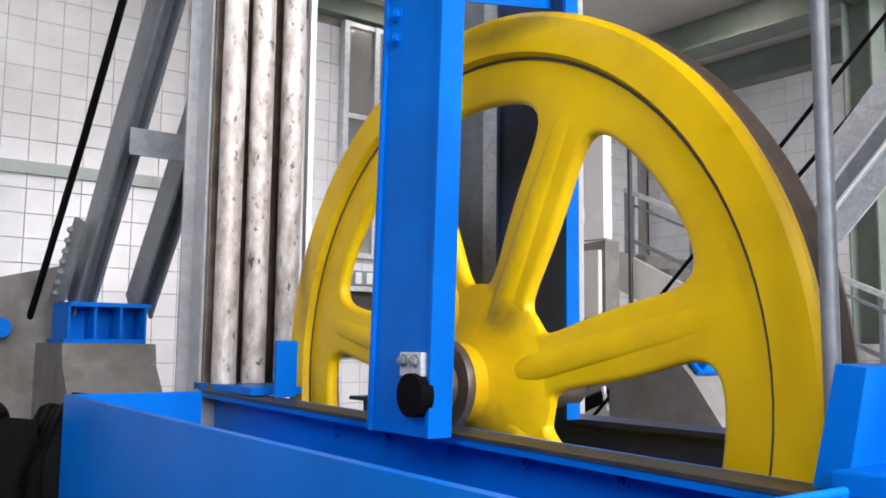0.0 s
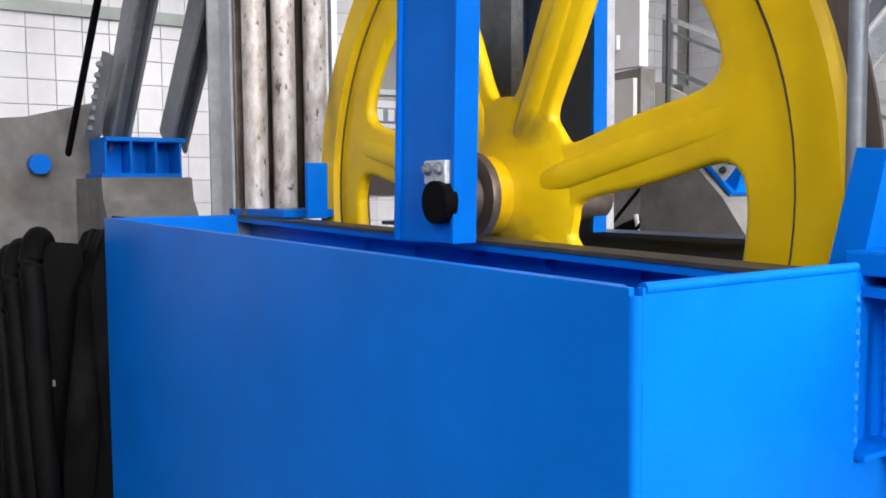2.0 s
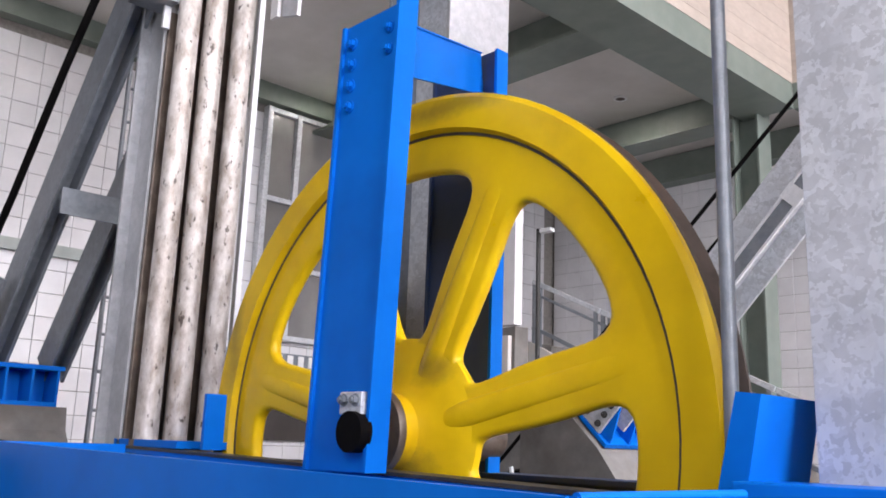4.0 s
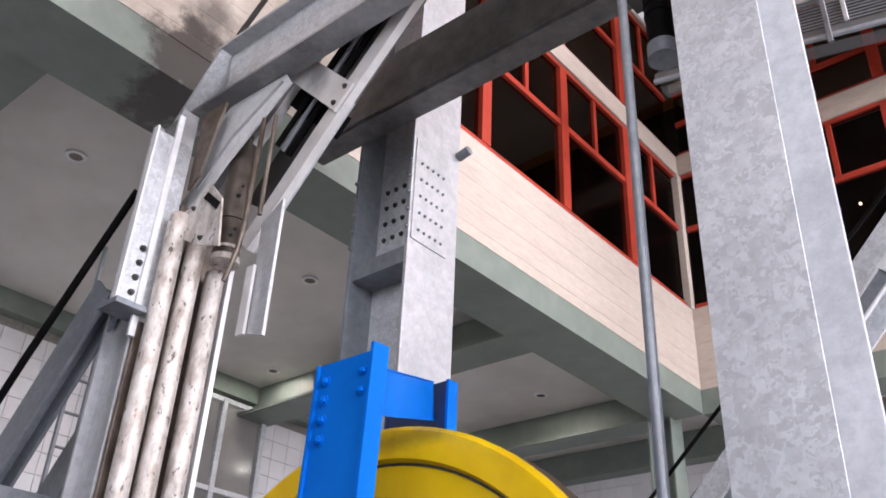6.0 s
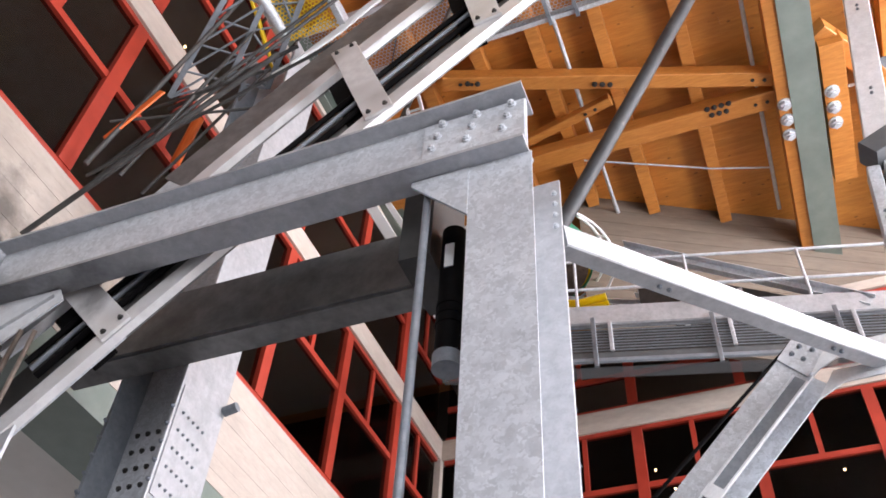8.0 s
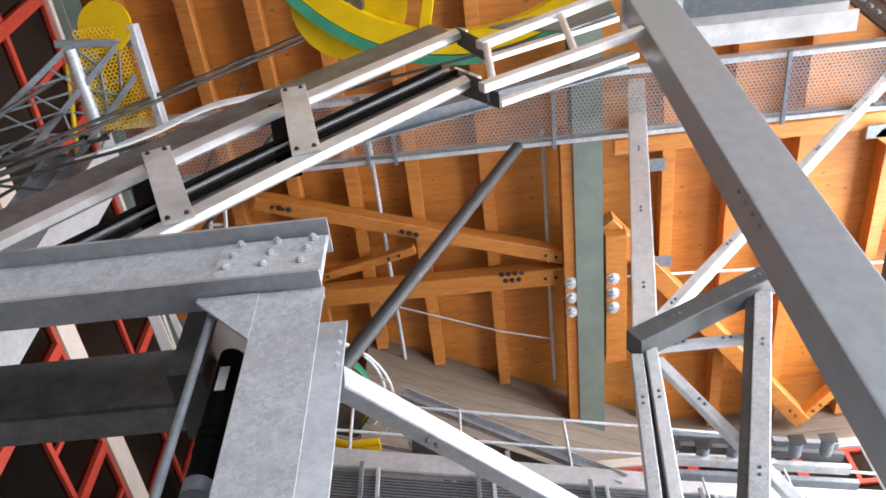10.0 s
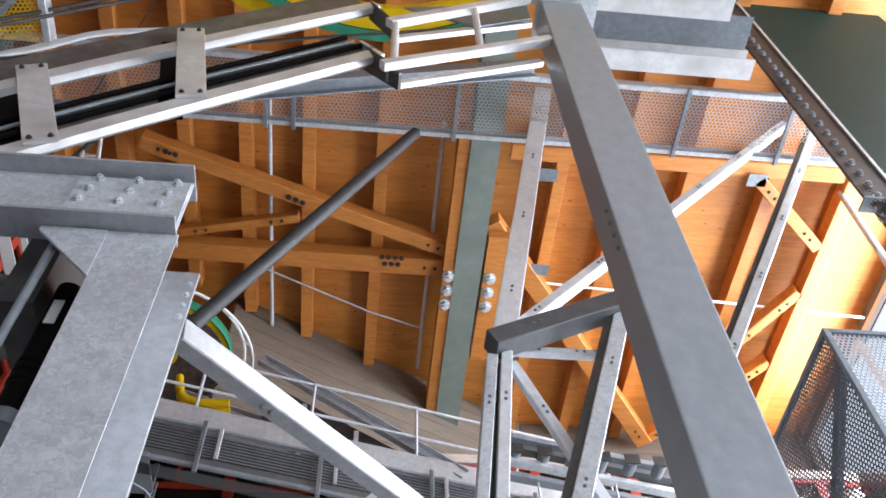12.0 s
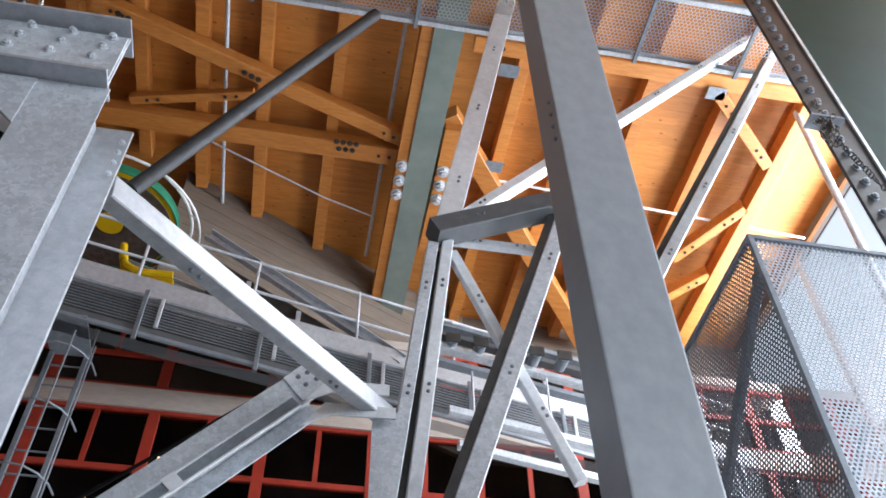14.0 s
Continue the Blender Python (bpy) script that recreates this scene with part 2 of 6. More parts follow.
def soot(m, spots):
    """Smoke marks, and a dimmed stretch, of their own shape: (centre, radii, amount, firmness of the edge) laid over
    the paint of a material.
    """
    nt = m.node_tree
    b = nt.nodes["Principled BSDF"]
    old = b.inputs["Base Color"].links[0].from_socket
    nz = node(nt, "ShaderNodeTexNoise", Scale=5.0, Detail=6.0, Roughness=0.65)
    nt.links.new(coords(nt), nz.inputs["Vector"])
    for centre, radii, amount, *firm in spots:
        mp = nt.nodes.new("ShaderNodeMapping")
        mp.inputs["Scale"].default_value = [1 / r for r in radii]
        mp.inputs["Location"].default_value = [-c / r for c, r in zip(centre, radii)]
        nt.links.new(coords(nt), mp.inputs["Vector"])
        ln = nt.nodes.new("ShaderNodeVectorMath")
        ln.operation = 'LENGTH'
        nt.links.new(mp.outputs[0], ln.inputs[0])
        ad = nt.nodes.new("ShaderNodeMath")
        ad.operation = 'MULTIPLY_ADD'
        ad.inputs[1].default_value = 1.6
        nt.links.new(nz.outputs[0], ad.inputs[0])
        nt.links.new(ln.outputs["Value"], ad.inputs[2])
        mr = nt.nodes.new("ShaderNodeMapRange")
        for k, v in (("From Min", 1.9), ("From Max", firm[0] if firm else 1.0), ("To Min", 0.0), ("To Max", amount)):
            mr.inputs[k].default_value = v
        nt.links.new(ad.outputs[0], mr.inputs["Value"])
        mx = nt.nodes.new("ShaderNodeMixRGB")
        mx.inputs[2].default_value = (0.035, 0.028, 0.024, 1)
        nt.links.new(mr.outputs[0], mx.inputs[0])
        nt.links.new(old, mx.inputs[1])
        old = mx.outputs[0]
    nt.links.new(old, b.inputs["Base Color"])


# First spot: grime plus the light falling off leftwards; the others are smoke.
SMOKE_DIM = [((-4.78, 1.8, 6.6), (1.2, 1.5, 1.1), 0.22), ((-4.78, 2.38, 6.35), (0.7, 0.26, 0.60), 0.72), ((-4.88, 2.33, 5.92), (1.0, 0.40, 0.42), 0.93, 1.5)]


def spangle(m, scale, amount):
    """Flaky crystal pattern of zinc coating: lighter and darker flakes over the base."""
    nt = m.node_tree
    b = nt.nodes["Principled BSDF"]
    old = b.inputs["Base Color"].links[0].from_socket
    wob = node(nt, "ShaderNodeTexNoise", Scale=scale * 0.7, Detail=3.0)
    nt.links.new(coords(nt), wob.inputs["Vector"])
    vm = nt.nodes.new("ShaderNodeVectorMath")
    vm.operation = 'MULTIPLY_ADD'
    vm.inputs[1].default_value = (0.12, 0.12, 0.12)
    nt.links.new(wob.outputs["Color"], vm.inputs[0])
    nt.links.new(coords(nt), vm.inputs[2])
    vo = node(nt, "ShaderNodeTexVoronoi", Scale=scale)
    nt.links.new(vm.outputs[0], vo.inputs["Vector"])
    sp = nt.nodes.new("ShaderNodeSeparateColor")
    nt.links.new(vo.outputs["Color"], sp.inputs[0])
    mr = nt.nodes.new("ShaderNodeMapRange")
    mr.inputs["To Min"].default_value, mr.inputs["To Max"].default_value = 1 - amount, 1 + amount
    nt.links.new(sp.outputs[0], mr.inputs["Value"])
    hs = nt.nodes.new("ShaderNodeHueSaturation")
    nt.links.new(mr.outputs[0], hs.inputs["Value"])
    nt.links.new(old, hs.inputs["Color"])
    nt.links.new(hs.outputs[0], b.inputs["Base Color"])


def knots(m, scale, amount):
    """Small dark knots scattered along the boards."""
    nt = m.node_tree
    b = nt.nodes["Principled BSDF"]
    old = b.inputs["Base Color"].links[0].from_socket
    mp = nt.nodes.new("ShaderNodeMapping")
    mp.inputs["Scale"].default_value = (0.55, 1.0, 1.0)
    nt.links.new(coords(nt), mp.inputs["Vector"])
    vo = node(nt, "ShaderNodeTexVoronoi", Scale=scale)
    nt.links.new(mp.outputs[0], vo.inputs["Vector"])
    mr = nt.nodes.new("ShaderNodeMapRange")
    for k, v in (("From Min", 0.13), ("From Max", 0.06), ("To Min", 0.0), ("To Max", amount)):
        mr.inputs[k].default_value = v
    nt.links.new(vo.outputs["Distance"], mr.inputs["Value"])
    mx = nt.nodes.new("ShaderNodeMixRGB")
    mx.inputs[2].default_value = (0.10, 0.032, 0.008, 1)
    nt.links.new(mr.outputs[0], mx.inputs[0])
    nt.links.new(old, mx.inputs[1])
    nt.links.new(mx.outputs[0], b.inputs["Base Color"])


knots(DECK, 6.5, 0.75)
spangle(GALV, 38, 0.15)
spangle(GALV_T, 36, 0.05)
spangle(GALV_B, 36, 0.05)
spangle(GALV_D, 34, 0.06)
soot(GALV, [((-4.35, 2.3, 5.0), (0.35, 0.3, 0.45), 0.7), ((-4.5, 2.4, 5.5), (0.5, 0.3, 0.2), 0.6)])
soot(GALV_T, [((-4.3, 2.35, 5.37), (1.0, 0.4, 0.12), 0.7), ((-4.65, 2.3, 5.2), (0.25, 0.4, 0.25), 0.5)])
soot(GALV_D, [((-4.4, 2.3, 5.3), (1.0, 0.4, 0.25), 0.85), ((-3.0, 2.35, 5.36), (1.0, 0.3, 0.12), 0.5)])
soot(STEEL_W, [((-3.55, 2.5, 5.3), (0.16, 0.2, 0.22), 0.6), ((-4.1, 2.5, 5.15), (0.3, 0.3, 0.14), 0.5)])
soot(CREAM, SMOKE_DIM)
soot(GREEN, SMOKE_DIM)
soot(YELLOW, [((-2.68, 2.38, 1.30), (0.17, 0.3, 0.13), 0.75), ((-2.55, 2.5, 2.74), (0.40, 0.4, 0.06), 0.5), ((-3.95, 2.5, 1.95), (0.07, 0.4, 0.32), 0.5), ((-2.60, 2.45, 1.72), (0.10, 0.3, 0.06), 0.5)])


# ---- builders ----
class Geo:
    """Collects primitives, in world coordinates, into one bmesh."""

    def __init__(self):
        self.bm = bmesh.new()

    def box(self, lo, hi, bevel=0.0):
        lo, hi = [min(a, b) for a, b in zip(lo, hi)], [max(a, b) for a, b in zip(lo, hi)]
        r = bmesh.ops.create_cube(self.bm, size=1.0)
        vs = r["verts"]
        for v in vs:
            v.co = Vector([lo[i] + (v.co[i] + 0.5) * (hi[i] - lo[i]) for i in range(3)])
        if bevel:
            es = list({e for v in vs for e in v.link_edges})
            bmesh.ops.bevel(self.bm, geom=es, offset=bevel, segments=2, profile=0.6, affect='EDGES')
        return self

    def prism(self, loop, shift):
        """A closed outline (3D points) pushed along shift."""
        shift = Vector(shift)
        a = [self.bm.verts.new(p) for p in loop]
        b = [self.bm.verts.new(Vector(p) + shift) for p in loop]
        n = len(a)
        self.bm.faces.new(a[::-1])
        self.bm.faces.new(b)
        for i in range(n):
            self.bm.faces.new((a[i], a[(i + 1) % n], b[(i + 1) % n], b[i]))
        return self

    def beam(self, a, b, profile, side=(0, 0, 1)):
        """profile: outline in (s, w) metres, where s runs along side made square to the axis, w across."""
        a, b = Vector(a), Vector(b)
        ax = (b - a).normalized()
        s = Vector(side)
        s = (s - ax * s.dot(ax)).normalized()
        w = ax.cross(s)
        return self.prism([a + s * p[0] + w * p[1] for p in profile], b - a)

    def cyl(self, a, b, r, n=20, r2=None):
        a, b = Vector(a), Vector(b)
        d = b - a
        q = d.to_track_quat('Z', 'Y').to_matrix().to_4x4()
        bmesh.ops.create_cone(self.bm, cap_ends=True, segments=n, radius1=r, radius2=r if r2 is None else r2, depth=d.length,
                              matrix=Matrix.Translation((a + b) / 2) @ q)
        return self

    def tube(self, pts, r, n=10):
        """A round bar bent through points."""
        pts = [Vector(p) for p in pts]
        rings = []
        for i, p in enumerate(pts):
            d = (pts[min(i + 1, len(pts) - 1)] - pts[max(i - 1, 0)]).normalized()
            up = Vector((0, 0, 1)) if abs(d.z) < 0.9 else Vector((0, 1, 0))
            s = d.cross(up).normalized()
            t = s.cross(d)
            rings.append([self.bm.verts.new(p + r * (math.cos(k * 2 * math.pi / n) * s + math.sin(k * 2 * math.pi / n) * t)) for k in range(n)])
        for u, v in zip(rings, rings[1:]):
            for k in range(n):
                self.bm.faces.new((u[k], u[(k + 1) % n], v[(k + 1) % n], v[k]))
        self.bm.faces.new(rings[0][::-1])
        self.bm.faces.new(rings[-1])
        return self

    def path(self, pts, profile, side):
        """A profile carried along a bent line that stays square to side."""
        pts, side = [Vector(p) for p in pts], Vector(side).normalized()
        rings = []
        for i, p in enumerate(pts):
            d = (pts[min(i + 1, len(pts) - 1)] - pts[max(i - 1, 0)]).normalized()
            w = d.cross(side).normalized()
            rings.append([self.bm.verts.new(p + side * q[0] + w * q[1]) for q in profile])
        n = len(profile)
        for u, v in zip(rings, rings[1:]):
            for k in range(n):
                self.bm.faces.new((u[k], u[(k + 1) % n], v[(k + 1) % n], v[k]))
        self.bm.faces.new(rings[0][::-1])
        self.bm.faces.new(rings[-1])
        return self


def i_prof(h, w, tf=0.02, tw=0.014):
    return [(-h / 2, -w / 2), (-h / 2, w / 2), (-h / 2 + tf, w / 2), (-h / 2 + tf, tw / 2), (h / 2 - tf, tw / 2), (h / 2 - tf, w / 2),
            (h / 2, w / 2), (h / 2, -w / 2), (h / 2 - tf, -w / 2), (h / 2 - tf, -tw / 2), (-h / 2 + tf, -tw / 2), (-h / 2 + tf, -w / 2)]


def u_prof(h, w, t=0.014):
    """Channel, open towards +w."""
    return [(-h / 2, 0), (-h / 2, w), (-h / 2 + t, w), (-h / 2 + t, t), (h / 2 - t, t), (h / 2 - t, w), (h / 2, w), (h / 2, 0)]


def r_prof(h, w, c=0.006):
    return [(-h / 2 + c, -w / 2), (-h / 2, -w / 2 + c), (-h / 2, w / 2 - c), (-h / 2 + c, w / 2), (h / 2 - c, w / 2), (h / 2, w / 2 - c),
            (h / 2, -w / 2 + c), (h / 2 - c, -w / 2)]


def wloc(ob):
    v = Vector((0, 0, 0))
    while ob:
        v += ob.location
        ob = ob.parent
    return v


def mesh_of(name, g, material, origin, smooth=False):
    bm = g.bm if isinstance(g, Geo) else g
    bmesh.ops.recalc_face_normals(bm, faces=bm.faces)
    bmesh.ops.translate(bm, verts=bm.verts, vec=-Vector(origin))
    me = bpy.data.meshes.new(name)
    bm.to_mesh(me)
    bm.free()
    me.materials.append(material)
    if smooth:
        for p in me.polygons:
            p.use_smooth = True
        me.set_sharp_from_angle(angle=radians(35))
    return me


def thing(name, base, label, category, group="", kind=""):
    ob = new(name)
    ob.location = base
    ob.empty_display_size = 0.1
    return tagged(ob, label, category, group, kind)


def part(name, g, material, parent, label="", smooth=False):
    ob = new(name, mesh_of(name, g, material, wloc(parent), smooth))
    ob.parent = parent
    if label:
        tagged(ob, label)
    return ob


def solid(name, g, material, label, category, group="", kind="", smooth=False):
    """A thing that is one mesh, with its origin at its foot."""
    bm = g.bm
    xs, ys, zs = zip(*[v.co[:] for v in bm.verts])
    o = Vector(((min(xs) + max(xs)) / 2, (min(ys) + max(ys)) / 2, min(zs)))
    ob = new(name, mesh_of(name, g, material, o, smooth))
    ob.location = o
    return tagged(ob, label, category, group, kind)


def lathe(profile, n=96):
    """A profile of (radius, y) turned about the y axis."""
    bm = bmesh.new()
    rings = [[bm.verts.new((r * math.cos(2 * math.pi * k / n), y, r * math.sin(2 * math.pi * k / n))) for k in range(n)] for r, y in profile]
    m = len(rings)
    for i in range(m):
        u, v = rings[i], rings[(i + 1) % m]
        for k in range(n):
            bm.faces.new((u[k], u[(k + 1) % n], v[(k + 1) % n], v[k]))
    return bm


BOLTS = {}


def bolt(parent, p, n, r=0.016, h=0.018, material=None, name="bolt"):
    """A hexagon head with its washer, standing on p along n."""
    material = material or GALV
    key = (round(r, 4), round(h, 4), material.name)
    if key not in BOLTS:
        g = Geo()
        g.cyl((0, 0, 0), (0, 0, 0.25 * h), 1.35 * r, 12)
        g.cyl((0, 0, 0.2 * h), (0, 0, h), r, 6)
        g.cyl((0, 0, 0.9 * h), (0, 0, 1.35 * h), 0.55 * r, 8)
        BOLTS[key] = mesh_of("bolt", g, material, (0, 0, 0))
    ob = new(name, BOLTS[key])
    ob.parent = parent
    ob.rotation_euler = Vector(n).to_track_quat('Z', 'Y').to_euler()
    ob.location = Vector(p) - wloc(parent)
    return ob


# ---- setting: floor, walls, mezzanine, roof ----
solid("floor", Geo().box((-10.9, -7.6, -0.3), (8.4, 13.4, 0.0)), FLOORM, "dusty grey concrete machine hall floor", "floor", kind="structure")
wall_w = thing("wall_west", (-9.2, 3, 0), "white glazed tile wall with dark joints", "wall", kind="structure")
part("wall_core", Geo().box((-9.35, -6.2, 0), (-9.07, 11.2, 5.66)), GROUT, wall_w)
wall_n = thing("wall_north", (-2, 11.2, 0), "white glazed tile wall behind the stairs", "wall", kind="structure")
part("wall_core", Geo().box((-9.05, 11.02, 0), (8.4, 11.3, 5.66)), GROUT, wall_n)
# Out of view; closes the hall and shapes the south light.
solid("wall_south", Geo().box((-10.9, -6.4, 0), (8.4, -6.2, 4.5)).box((-10.9, -6.4, 9.2), (8.4, -6.2, 13.4)).box((-10.9, -6.4, 4.5), (-0.8, -6.2, 9.2)).box((6.9, -6.4, 4.5), (8.4, -6.2, 9.2)),
      SHED, "unseen plain dark grey wall with an added window opening", "wall", kind="structure")
solid("wall_east", Geo().box((8.4, -6.4, 0), (8.6, 13.4, 2.4)).box((8.4, -6.4, 12.9), (8.6, 13.4, 13.4)).box((8.4, 11.5, 2.4), (8.6, 13.4, 12.9)).box((8.4, -6.4, 2.4), (8.6, -3.5, 12.9)),
      SHED, "dark grey wall with a tall glazed opening", "wall", kind="structure")
solid("backdrop", Geo().box((10.5, -9, -2), (10.6, 18, 18)), OVERCAST, "plain bright overcast sky outside the tall window", "sky", kind="structure")
win_e = thing("window_1", (8.45, 3, 2.4), "tall glazed window with white mullions", "window", kind="structure")
for y in np.arange(-3.5, 11.6, 2.5):
    part("mullion", Geo().box((8.4, y - 0.05, 2.4), (8.5, y + 0.05, 12.9), 0.004), WHITE, win_e)
for z in (2.4, 5.8, 9.2, 12.85):
    part("transom", Geo().box((8.41, -3.5, z - 0.05), (8.49, 11.5, z + 0.05), 0.004), WHITE, win_e)

# soffit of the mezzanine, with its edge beams
solid("ceiling", Geo().box((-9.05, -6.2, 5.65), (-4.3, 11.2, 5.9)).box((-4.3, 9.25, 5.65), (8.4, 11.2, 5.9)), SOFFIT,
      "pale grey soffit panels under the mezzanine", "ceiling", kind="structure")
FX, FY, FZ0, FZ1 = -4.1, 8.98, 5.39, 6.42


def h_beam(name, a, b, h, w, material, label, side=(0, 0, 1), kind="", category="beam", group="", tf=0.02, tw=0.014):
    return solid(name, Geo().beam(a, b, i_prof(h, w, tf, tw), side), material, label, category, group, kind)


solid("edge_beam", Geo().box((FX - 0.58, -6.1, 5.10), (FX, FY, 5.14)).box((FX - 0.58, -6.1, 5.14), (FX - 0.54, FY, 5.64)).box((FX - 0.03, -6.1, 5.14), (FX - 0.006, FY, FZ0)),
      GREEN, "grey-green painted steel beam along the mezzanine edge", "beam", "mezzanine beams", "structure")
solid("edge_beam", Geo().box((FX, FY, 5.10), (8.3, FY + 0.5, 5.14)).box((FX, FY, 5.14), (8.3, FY + 0.03, FZ0)).box((FX, FY + 0.46, 5.14), (8.3, FY + 0.5, 5.64)),
      GREEN, "grey-green painted steel beam along the mezzanine edge", "beam", "mezzanine beams", "structure")
for y0, y1 in ((6.2, 6.68), (9.1, 9.5), (10.75, 11.0), (0.9, 1.4), (-3.5, -3.0)):
    solid("cross_beam", Geo().box((-9.04, y0, 5.215), (FX - 0.585, y1, 5.255)).box((-9.04, (y0 + y1) / 2 - 0.02, 5.255), (FX - 0.585, (y0 + y1) / 2 + 0.02, 5.64)),
          GREEN, "grey-green steel beam below the pale soffit", "beam", "mezzanine beams", "structure")
solid("trim", Geo().box((-9.06, -6.1, 5.42), (-8.9, 10.9, 5.66)), GREEN, "grey-green steel trim along the top of the tiled wall", "trim", kind="structure")
solid("trim", Geo().box((-9.06, -6.1, 3.14), (-8.98, 4.6, 3.255)), PALE, "pale green horizontal rail on the tiled wall", "trim", kind="structure")

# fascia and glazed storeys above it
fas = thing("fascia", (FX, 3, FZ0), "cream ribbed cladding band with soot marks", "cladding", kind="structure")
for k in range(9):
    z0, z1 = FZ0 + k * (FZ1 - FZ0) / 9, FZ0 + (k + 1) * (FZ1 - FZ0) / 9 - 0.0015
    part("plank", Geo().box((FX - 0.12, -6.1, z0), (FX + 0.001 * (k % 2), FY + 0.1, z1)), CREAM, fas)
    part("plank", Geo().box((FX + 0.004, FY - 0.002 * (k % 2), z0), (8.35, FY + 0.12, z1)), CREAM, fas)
solid("floor_slab", Geo().box((-9.05, -6.2, 5.92), (FX - 0.14, 11.2, 6.3)).box((FX - 0.14, FY + 0.14, 5.92), (8.4, 11.2, 6.3)), CONC,
      "concrete floor slab of the mezzanine", "slab", kind="structure")
BZ0, BZ1, TZ = 8.37, 8.67, 7.54
solid("storey_band", Geo().box((FX - 0.14, -6.1, BZ0), (FX + 0.02, FY + 0.14, BZ1)).box((FX + 0.024, FY - 0.02, BZ0), (8.35, FY + 0.14, BZ1)), CREAM,
      "cream painted band between two rows of windows", "cladding", kind="structure")
solid("corner_post", Geo().box((FX - 0.07, FY - 0.06, FZ1), (FX + 0.03, FY + 0.04, BZ0), 0.01), CREAM, "cream corner post of the glazed gallery", "post", kind="structure")
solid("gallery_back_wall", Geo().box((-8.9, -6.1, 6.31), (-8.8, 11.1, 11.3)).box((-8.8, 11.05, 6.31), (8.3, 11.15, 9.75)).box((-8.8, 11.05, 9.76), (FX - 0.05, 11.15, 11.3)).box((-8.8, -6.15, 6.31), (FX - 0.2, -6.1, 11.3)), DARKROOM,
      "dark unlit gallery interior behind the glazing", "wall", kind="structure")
win_w = thing("window_2", (FX, 2, FZ1), "red framed dark glazing of the upper gallery", "window", kind="structure")
win_n = thing("window_3", (2, FY, FZ1), "red framed dark glazing of the upper gallery", "window", kind="structure")


def glaze(win, along, fixed, lo, hi, first, step, rows):
    """Red mullions, transoms and dark panes along one face of the gallery."""
    def at(s, z, d0, d1, s1, z1):
        if along == 'y':
            return Geo().box((fixed + d0, s, z), (fixed + d1, s1, z1))
        return Geo().box((s, fixed - d0, z), (s1, fixed - d1, z1))
    n0, n1 = math.ceil((lo - first) / step), math.floor((hi - first) / step)
    for row, (za, zb) in enumerate(rows):
        part("transom", at(lo, za, -0.09, -0.01, hi, za + 0.055), RED, win)
        part("transom", at(lo, zb - 0.05, -0.09, -0.01, hi, zb), RED, win)
        zt = TZ if row == 0 else (za + zb) / 2
        part("transom", at(lo, zt - 0.035, -0.085, -0.015, hi, zt + 0.035), RED, win)
        part("pane", at(lo, za + 0.055, -0.056, -0.05, hi, zb - 0.05), GLASS, win)
        for k in range(n0, n1 + 1):
            s = first + k * step
            part("mullion", at(s - 0.065, za + 0.055, -0.10, 0.0, s + 0.065, zb - 0.05), RED, win)
            if s + step / 2 < hi:
                part("mullion", at(s + step / 2 - 0.03, zt + 0.035, -0.08, -0.02, s + step / 2 + 0.03, zb - 0.05), RED, win)


glaze(win_w, 'y', FX, -6.0, FY - 0.08, 6.29, 1.35, ((FZ1, BZ0), (BZ1, 10.6)))
glaze(win_n, 'x', FY, FX + 0.05, 8.3, -1.5, 1.33, ((FZ1, BZ0), (BZ1, 9.75)))
solid("gallery_ceiling", Geo().box((FX + 0.02, FY - 0.02, 9.76), (8.35, 11.7, 9.9)).box((-9.0, -6.1, 10.62), (FX + 0.02, 10.04, 10.7)), CREAM,
      "cream edge and ceiling of the glazed gallery", "ceiling", kind="structure")
solid("wall_plate_beam", Geo().beam((FX - 0.1, -6.1, 10.95), (FX - 0.1, 10.0, 10.95), i_prof(0.45, 0.4)), GREEN, "grey-green steel beam on top of the gallery", "beam", "mezzanine beams", "structure")
solid("upper_west_wall", Geo().box((FX - 0.5, -6.1, 11.2), (FX - 0.35, 10.04, 11.33)), GABLE, "pale wooden boarding above the gallery", "wall", kind="structure")

# roof: boards in one mesh, rafters and timbers as things
RZ = 13.05
g = Geo()
rng = random.Random(4)
y = -6.2
while y < 12.6:
    x = -10.6 + rng.uniform(-1.5, 0)
    while x < 8.5:
        x1 = min(8.5, x + rng.uniform(2.2, 4.0))
        g.box((x + 0.001, y + 0.0008, RZ + rng.uniform(0, 0.0025)), (x1 - 0.001, y + 0.1292, RZ + 0.03))
        x = x1
    y += 0.13
solid("roof_ceiling", g, DECK, "orange-brown larch boarded roof underside", "ceiling", kind="structure")
solid("roof_cover", Geo().box((-11.0, -6.5, RZ + 0.035), (8.7, 13.5, RZ + 0.3)), WOOD, "solid timber roof deck above the boards", "roof", kind="structure")
g = Geo()


def gable_y(x):
    """The gable stands askew to the roof beam."""
    return min(11.55, 10.0 + 0.53 * x)


